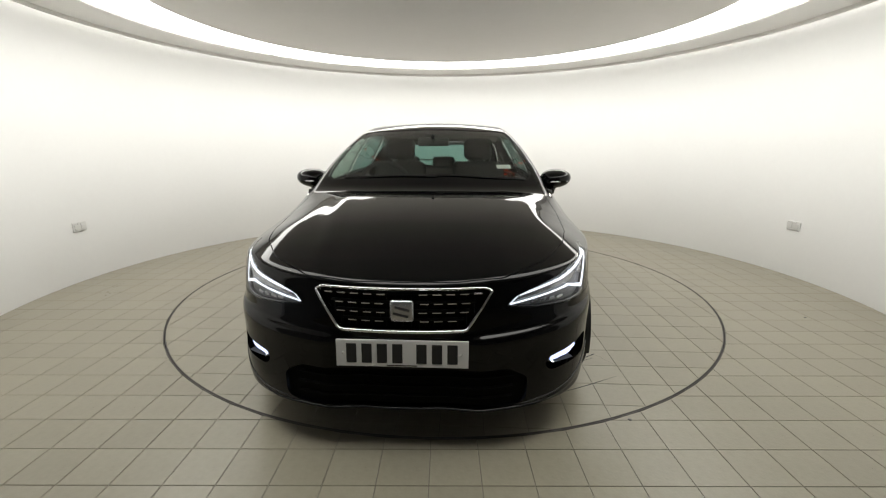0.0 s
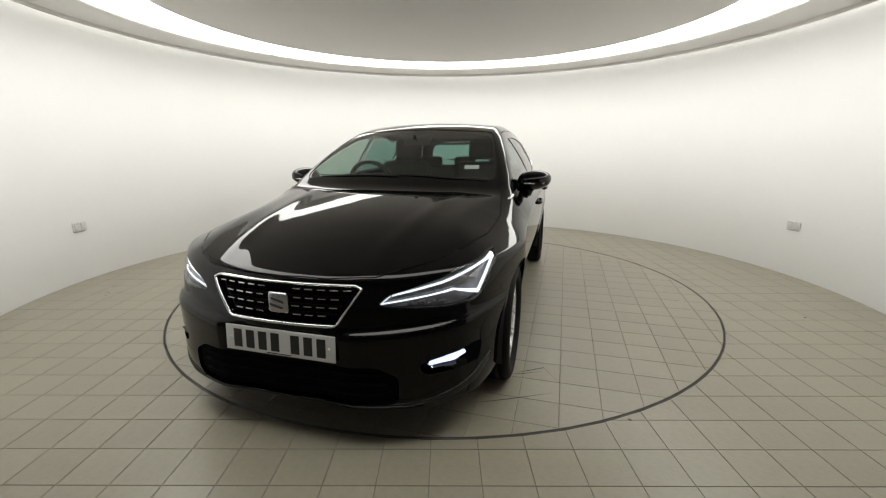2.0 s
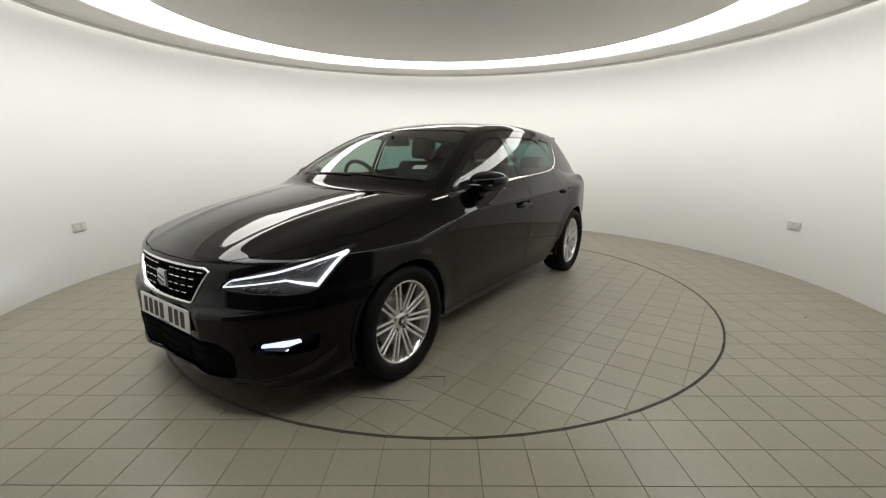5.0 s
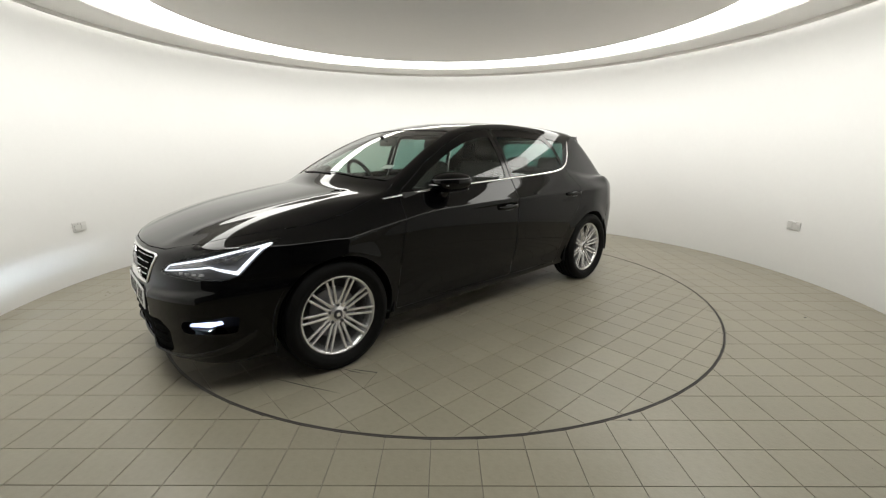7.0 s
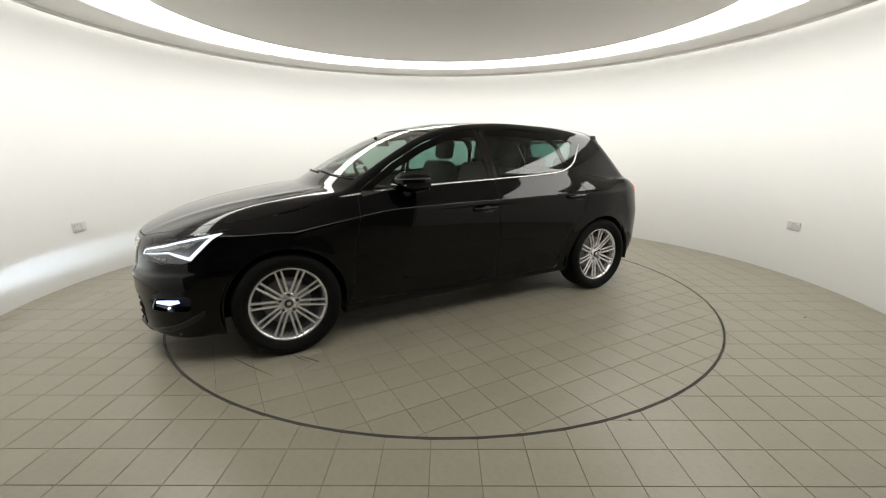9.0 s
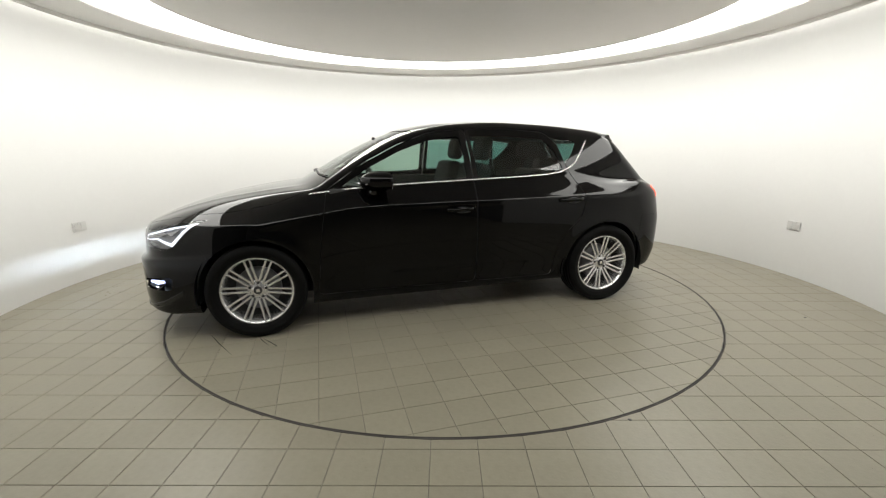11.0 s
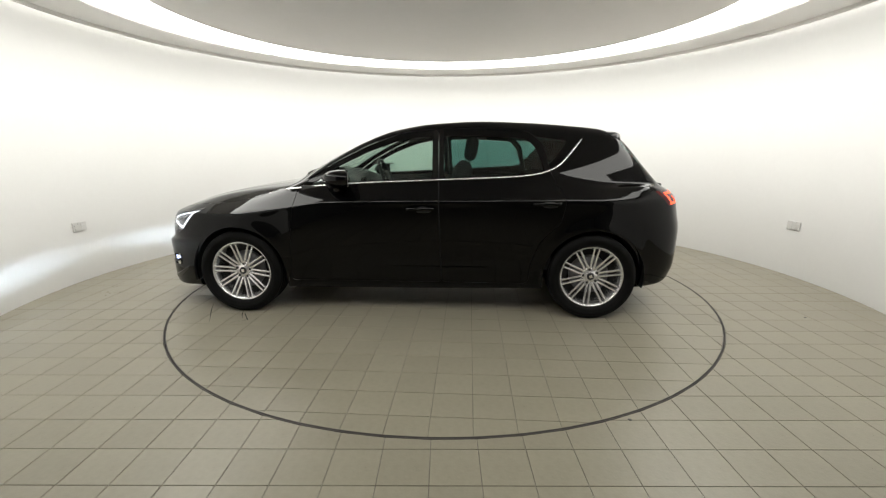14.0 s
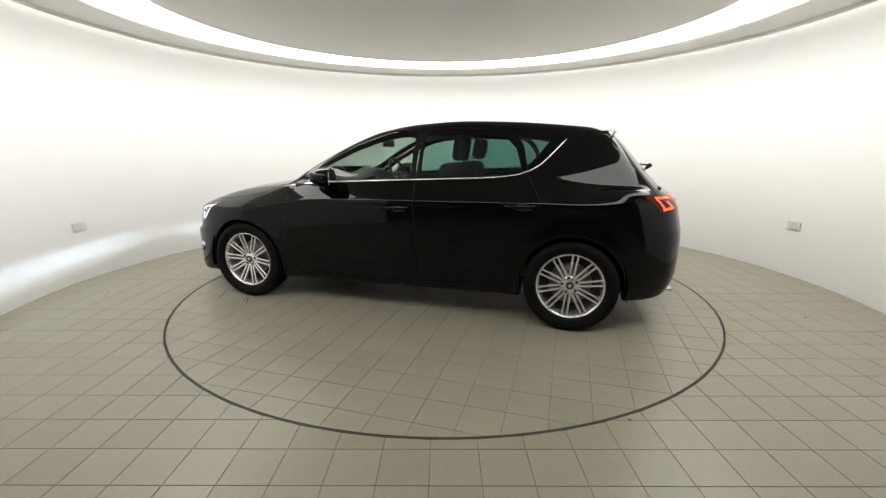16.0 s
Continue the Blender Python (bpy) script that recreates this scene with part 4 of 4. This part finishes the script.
# ---- trim on the flanks ----
def build_trim():
    dense = []
    for i in range(len(BELT_LINE) - 1):
        a, b = BELT_LINE[i], BELT_LINE[i + 1]
        n = max(1, int(math.dist(a, b) / 0.03))
        dense += [(a[0] + (b[0] - a[0]) * k / n, a[1] + (b[1] - a[1]) * k / n) for k in range(n)]
    dense.append(BELT_LINE[-1])
    pts = [skin_at(x, z) for x, z in dense]
    for sgn in (1, -1):
        verts, faces = [], []
        n = len(pts)
        for i, p in enumerate(pts):
            a, b = dense[max(i - 1, 0)], dense[min(i + 1, n - 1)]
            d = Vector((b[0] - a[0], b[1] - a[1])).normalized()
            nx, nz = d.y, -d.x
            if nz < 0:
                nx, nz = -nx, -nz
            w = 0.0062 * (0.45 if i in (0, n - 1) else 1)
            for k, dy in ((-1.0, -0.004), (-1.0, 0.003), (-0.4, 0.006), (0.4, 0.006), (1.0, 0.003), (1.0, -0.004)):
                q = (p[0] + nx * w * k, p[1] + dy - 0.35 * nz * w * k, p[2] + nz * w * k)
                verts.append((q[0], q[1] * sgn, q[2]))
        for i in range(n - 1):
            for k in range(5):
                f = (i * 6 + k, i * 6 + k + 1, i * 6 + 7 + k, i * 6 + 6 + k)
                faces.append(f if sgn > 0 else f[::-1])
        link("window_trim", mesh_from("window_trim", verts, faces), M_CHROME, car, "chrome strip under the side windows", True)
    # handles
    for name, x0, x1, z in (("front_door", 0.035, -0.175, 0.812), ("rear_door", -0.86, -1.07, 0.853)):
        for sgn, door in zip((1, -1), doors[name]):
            pts = []
            for k in range(13):
                t = k / 12
                x = x0 + (x1 - x0) * t
                p = skin_at(x, z)
                lift = 0.030 * (1 - (2 * t - 1) ** 6)
                pts.append((x, (p[1] + lift - 0.004) * sgn, z + 0.006 * t))
            v, f = tube(pts, 0.010, 10, 1.35)
            link("handle", mesh_from("handle", v, f), M_PAINT, door, "black door handle", True)
            c = skin_at((x0 + x1) / 2 - 0.02, z - 0.005)
            bm = bmesh.new()
            bmesh.ops.create_uvsphere(bm, u_segments=20, v_segments=12, radius=1.0, matrix=Matrix.Translation((c[0], c[1] * sgn, z - 0.004)) @ Matrix.Diagonal((0.062, 0.004, 0.024, 1)))
            part("handle_cup", bm, M_HOUSING, door, "", True)
    # mirrors
    for sgn in (1, -1):
        bm = bmesh.new()
        bmesh.ops.create_uvsphere(bm, u_segments=40, v_segments=24, radius=1.0)
        for q in bm.verts:
            x, y, z = q.co
            x = max(x, -0.35) if x < 0 else x
            sx = math.copysign(abs(x) ** 0.95, x)
            sy = math.copysign(abs(y) ** 0.86, y)
            sz = math.copysign(abs(z) ** 0.86, z)
            zz = 1.022 + sz * 0.076 * (1 - 0.22 * (sy + 1) / 2) + 0.008 * sy
            q.co = (0.515 + sx * 0.135 - 0.045 * (sy + 1) * 0.5, (0.895 + sy * 0.112) * sgn, zz)
        if sgn < 0:
            bmesh.ops.reverse_faces(bm, faces=bm.faces[:])
        m = part("door_mirror", bm, M_PAINT, car, "black door mirror housing", True)
        part("mirror_glass", box_bm((0.004, 0.165, 0.096), (0, 0, 0), 0.0015, 1, m=Matrix.Translation((0.4395, 0.893 * sgn, 1.022)) @ Matrix.Rotation(radians(11.4 * sgn), 4, "Z")), M_MIRROR, m, "mirror glass")
        v, f = tube([(0.535, 0.845 * sgn, 0.925), (0.53, 0.855 * sgn, 0.955), (0.515, 0.875 * sgn, 0.985), (0.51, 0.90 * sgn, 1.0)], 0.042, 12, 0.8)
        link("stalk", mesh_from("stalk", v, f), M_GLOSS, m, "gloss black mirror stalk", True)
        pts = [(0.642 - 0.030 * (k / 8) ** 2 - 0.03 * k / 8, (0.835 + 0.13 * k / 8) * sgn, 1.008) for k in range(9)]
        v, f = tube(pts, 0.006, 6)
        link("indicator", mesh_from("indicator", v, f), M_REFLECTOR, m, "slim indicator strip", True)
    # wipers on the windscreen foot
    edge = curve([0.0, 0.35, 0.62, 0.8], [0.91, 0.89, 0.82, 0.74])
    for y0, y1 in ((0.63, 0.0), (0.06, -0.56)):
        pts = [(float(edge(abs(y0 + (y1 - y0) * k / 10))) + 0.010 - 0.016 * k / 10, y0 + (y1 - y0) * k / 10, 0) for k in range(11)]
        def on_top(x, y):
            return float(on_skin(np.array([[x, abs(y), 0.6]]), np.array([[0, 0, 1.0]]), 1.2)[0][2])
        v, f = tube([(x, y, on_top(x, y) + 0.006) for x, y, _ in pts], 0.006, 8, 0.7)
        w = link("wiper", mesh_from("wiper", v, f), M_TRIM, car, "black windscreen wiper", True)
    # arch liners and sill
    for cx in (-1.318, 1.318):
        for sgn in (1, -1):
            v, f = lathe([(0.372, 0.875), (0.366, 0.60), (0.366, 0.48), (0.02, 0.48)], 40, radians(-12), radians(192), axis="y")
            v = [(a + cx, b * sgn - (0.012 if b > 0.8 else 0) * sgn, c + 0.317) for a, b, c in v]
            link("wheel_arch_liner", mesh_from("wheel_arch_liner", v, f), M_TRIM, car, "", True)
    # dark block added inside the bumper so no bright floor shows through the intakes
    part("bumper_blocker", box_bm((0.10, 1.0, 0.53), (1.92, 0, 0.435), 0.01), M_DARKGAP, car)
    part("floor_pan", box_bm((3.6, 0.92, 0.03), (0.0, 0, 0.235), 0.005), M_TRIM, car)


build_trim()


# ---- wheels ----
def build_wheel():
    """One wheel about the y axis, its face to +y."""
    v, f = lathe([(0.206, -0.10), (0.212, -0.09), (0.204, -0.05), (0.202, 0.02), (0.209, 0.062), (0.219, 0.082), (0.228, 0.086), (0.232, 0.081), (0.230, 0.070)], 72, axis="y")
    rim = link("wheel", mesh_from("wheel", v, [q[::-1] for q in f]), M_ALLOY, car, "silver multi-spoke alloy wheel with black tyre", True)
    prof = [(0.215, -0.098), (0.235, -0.108), (0.27, -0.112), (0.30, -0.105), (0.314, -0.09)]
    for g in (-0.055, -0.018, 0.018, 0.055):
        prof += [(0.317, g - 0.006), (0.311, g - 0.005), (0.311, g + 0.005), (0.317, g + 0.006)]
    prof += [(0.314, 0.09), (0.303, 0.103), (0.285, 0.110), (0.268, 0.1115), (0.266, 0.1095), (0.250, 0.107), (0.240, 0.100), (0.231, 0.084), (0.222, 0.07)]
    v, f = lathe(prof, 96, axis="y")
    link("tyre", mesh_from("tyre", v, [q[::-1] for q in f]), M_RUBBER, rim, "black rubber tyre", True)
    bm = box_bm((0.0140, 0.016, 0.168), (0, 0, 0.132), 0.0035, 2)
    for q in bm.verts:
        k = (q.co.z - 0.052) / 0.156
        q.co.y += 0.048 + 0.026 * k - 0.018 * math.sin(k * math.pi) * 0.4
        q.co.x *= 1.25 - 0.25 * k
    spoke = part("spoke", bm, M_ALLOY, rim, smooth=False)
    spoke_me = spoke.data
    for k in range(10):
        for side in (-1, 1):
            ob = spoke if (k == 0 and side == -1) else new("spoke", spoke_me)
            ob.parent = rim
            ob.matrix_basis = Matrix.Rotation(radians(36 * k + 9), 4, "Y") @ Matrix.Translation((side * 0.0112, 0, 0)) @ Matrix.Rotation(radians(side * 1.7), 4, "Y")
    v, f = lathe([(0.0001, 0.060), (0.026, 0.060), (0.031, 0.056), (0.050, 0.052), (0.064, 0.048), (0.070, 0.036), (0.070, 0.01)], 40, axis="y")
    link("hub", mesh_from("hub", v, [q[::-1] for q in f]), M_ALLOY, rim, smooth=True)
    v, f = lathe([(0.0001, 0.066), (0.020, 0.065), (0.027, 0.061)], 28, axis="y")
    cap = link("hub_cap", mesh_from("hub_cap", v, [q[::-1] for q in f]), M_HOUSING, rim, "dark hub cap", True)
    part("emblem", box_bm((0.022, 0.003, 0.022), (0, 0.0665, 0), 0.001), M_CHROME, cap)
    v, f = lathe([(0.0001, 0.058), (0.010, 0.057), (0.012, 0.046)], 12, axis="y")
    bolt_me = mesh_from("bolt", v, [q[::-1] for q in f])
    bolt_me.materials.append(M_HOUSING)
    for k in range(5):
        ob = new("bolt", bolt_me)
        ob.parent = rim
        a = radians(72 * k + 27)
        ob.location = (0.054 * math.cos(a), 0, 0.054 * math.sin(a))
    v, f = lathe([(0.06, 0.0), (0.145, 0.0), (0.146, -0.02), (0.06, -0.02)], 48, axis="y")
    link("brake_disc", mesh_from("brake_disc", v, [q[::-1] for q in f]), M_ALLOY_DARK, rim, "dull steel brake disc", True)
    v, f = lathe([(0.0001, -0.03), (0.205, -0.03)], 40, axis="y")
    link("back_plate", mesh_from("back_plate", v, [q[::-1] for q in f]), M_DARKGAP, rim)
    return rim


def set_wheels():
    first = build_wheel()
    spots = [(1.318, 0.775, 0, 4), (-1.318, 0.775, 0, 20), (1.318, -0.775, 180, 0), (-1.318, -0.775, 180, 11)]
    for x, y, turn, spin in spots[1:]:
        w = copy_thing(first, pose(x, y, 0.317, 0, 0, turn) @ pose(0, 0, 0, 0, spin, 0))
        w.parent = car
    first.matrix_basis = pose(1.318, 0.775, 0.317) @ pose(0, 0, 0, 0, 4, 0)


set_wheels()


# ---- the cabin ----
def cushion(name, size, at, parent, mat=None, turn=0.0, bevel=0.05, label=""):
    m = Matrix.Translation(at) @ Matrix.Rotation(radians(turn), 4, "Y")
    return part(name, box_bm(size, (0, 0, 0), bevel, 4, m), mat or M_SEAT, parent, label, True)


def build_cabin():
    for y in (0.36, -0.36):
        s = cushion("front_seat", (0.50, 0.50, 0.20), (0.0, y, 0.46), car, bevel=0.06, label="dark fabric front seat with headrest")
        cushion("backrest", (0.15, 0.47, 0.66), (-0.30, y, 0.80), s, turn=-14, bevel=0.06)
        cushion("headrest", (0.10, 0.26, 0.19), (-0.43, y, 1.235), s, turn=-10, bevel=0.045)
        for dy in (-0.06, 0.06):
            v, f = tube([(-0.40, y + dy, 1.09), (-0.425, y + dy, 1.19)], 0.006, 8)
            link("post", mesh_from("post", v, f), M_CHROME, s, smooth=True)
    b = cushion("rear_bench", (0.50, 1.24, 0.20), (-0.85, 0, 0.47), car, bevel=0.05, label="dark fabric rear bench")
    cushion("backrest", (0.14, 1.22, 0.56), (-1.18, 0, 0.77), b, turn=-18, bevel=0.05)
    for y in (-0.40, 0.0, 0.40):
        cushion("headrest", (0.09, 0.25, 0.13), (-1.29, y, 1.09), b, turn=-14, bevel=0.04)
    # dashboard
    verts, faces = [], []
    prof = [(0.89, 0.90), (0.89, 0.98), (0.80, 1.005), (0.66, 0.995), (0.57, 0.96), (0.54, 0.88), (0.58, 0.70), (0.62, 0.50)]
    ys = [0.70 * k / 10 for k in range(-10, 11)]
    for y in ys:
        hump = 0.055 * math.exp(-((y + 0.36) / 0.15) ** 2)
        for i, (x, z) in enumerate(prof):
            verts.append((x - 0.10 * (abs(y) / 0.7) ** 3, y, z + (hump if 2 <= i <= 4 else 0) - 0.02 * (abs(y) / 0.7) ** 4))
    for i in range(len(ys) - 1):
        for k in range(len(prof) - 1):
            faces.append((i * 8 + k, i * 8 + 8 + k, i * 8 + 9 + k, i * 8 + 1 + k))
    d = link("dashboard", mesh_from("dashboard", verts, [q[::-1] for q in faces]), M_DASH, car, "black dashboard with instrument hood", True)
    part("screen", box_bm((0.012, 0.17, 0.10), (0.555, 0.0, 0.93), 0.004), M_GLOSS, d)
    for y in (-0.60, -0.10, 0.10, 0.60):
        part("vent", box_bm((0.02, 0.10, 0.06), (0.55, y, 0.90), 0.006), M_TRIM, d)
    # steering wheel
    bm = bmesh.new()
    n, k = 48, 10
    ring = []
    for i in range(n):
        a = 2 * math.pi * i / n
        ring.append([bm.verts.new(((0.185 + 0.016 * math.cos(2 * math.pi * j / k)) * math.cos(a), (0.185 + 0.016 * math.cos(2 * math.pi * j / k)) * math.sin(a), 0.016 * math.sin(2 * math.pi * j / k))) for j in range(k)])
    for i in range(n):
        for j in range(k):
            bm.faces.new((ring[i][j], ring[(i + 1) % n][j], ring[(i + 1) % n][(j + 1) % k], ring[i][(j + 1) % k]))
    w = part("steering_wheel", bm, M_DASH, car, "black three-spoke steering wheel", True)
    w.matrix_basis = pose(0.40, -0.36, 0.965, 0, -66, 0)
    part("boss", box_bm((0.13, 0.15, 0.045), (0, 0, 0.0), 0.02, 3), M_DASH, w, smooth=True)
    for a in (90, 270, 180):
        part("spoke", box_bm((0.13, 0.030, 0.014), (0.11, 0, -0.005), 0.005, 2, m=Matrix.Rotation(radians(a), 4, "Z")), M_ALLOY_DARK, w)
    # inner mirror and sticker
    m = cushion("inner_mirror", (0.03, 0.23, 0.065), (0.36, 0.0, 1.285), car, M_TRIM, bevel=0.012, label="black inside mirror")
    v, f = tube([(0.37, 0, 1.29), (0.43, 0, 1.325)], 0.012, 8)
    link("stem", mesh_from("stem", v, f), M_TRIM, m, smooth=True)
    p = on_skin(np.array([[0.72, 0.50, 0.6]]), np.array([[0, 0, 1.0]]), 1.2)[0]
    st = part("windscreen_sticker", box_bm((0.045, 0.095, 0.002), (0, 0, 0), 0.0005, 1), M_PAPER, car, "small white paper in the windscreen")
    st.matrix_basis = pose(0.72, 0.50, p[2] - 0.016, 0, 29, 8)
    # door cards
    for sgn in (1, -1):
        part("door_card", box_bm((1.85, 0.03, 0.62), (-0.10, 0.80 * sgn, 0.66), 0.012, 2), M_DASH, car, "", True)
    part("console", box_bm((0.75, 0.22, 0.30), (0.15, 0, 0.42), 0.03, 3), M_DASH, car, "", True)
    # dark boards added to keep the tail lamps' red out of the windscreen view
    part("boot_blocker", box_bm((0.02, 1.12, 0.30), (-1.86, 0, 0.83), 0.006), M_DASH, car)
    for sgn in (1, -1):
        part("boot_blocker", box_bm((0.70, 0.02, 0.36), (-1.35, 0.655 * sgn, 0.84), 0.006), M_DASH, car)
    part("parcel_shelf", box_bm((0.42, 1.15, 0.02), (-1.50, 0, 0.93), 0.005), M_DASH, car)


build_cabin()


lay_tiles(turntable, -0.056, -0.12, True, lambda x, y: (math.hypot(x, y) < 1.2, -math.hypot(x, y)))
lay_tiles(floor, -0.057, -0.103, False, lambda x, y: math.hypot(x, y + 3.6))


def hairline(points, parent):
    """A fine dark crack across the tiles."""
    v, f = [], []
    for i, (x, y) in enumerate(points):
        w = 0.0026 if 0 < i < len(points) - 1 else 0.0005
        v += [(x - w, y - w, 0.0006), (x + w, y + w, 0.0006)]
    for i in range(len(points) - 1):
        f.append((2 * i, 2 * i + 1, 2 * i + 3, 2 * i + 2))
    link("crack", mesh_from("crack", v, f), M_DARKGAP, parent, "fine dark crack in the tiles")


hairline([(1.50, 0.84), (1.455, 0.91), (1.40, 0.99), (1.47, 1.03), (1.55, 1.085)], turntable)
hairline([(1.53, 0.80), (1.50, 0.88), (1.45, 0.97)], turntable)
hairline([(1.85, 0.68), (1.77, 0.84), (1.66, 1.04)], turntable)
for fx, fy in ((0.866, -2.10), (2.709, -0.853)):
    v, f = lathe([(0.0001, 0.0022), (0.008, 0.002), (0.010, 0.0)], 14)
    stud = link("floor_stud", mesh_from("floor_stud", v, f), M_STEEL, smooth=True)
    stud.location = (fx, fy, 0.0)
    tagged(stud, "small dark metal stud set in the floor tiles", "floor stud", "studs in the floor")


def motions():
    """The turntable turns at an even speed and carries the car."""
    rows_table, rows_car = [], []
    for k in range(33):
        t = k * 0.5
        a = HEADING + RATE * t
        c, s = math.cos(radians(a)), math.sin(radians(a))
        rows_table.append((t, pose(0, 0, 0, 0, 0, a)))
        rows_car.append((t, pose(CAR_X * c - CAR_Y * s, CAR_X * s + CAR_Y * c, 0.0, 0, 0, a)))
    walk(turntable, rows_table)
    walk(car, rows_car)


motions()
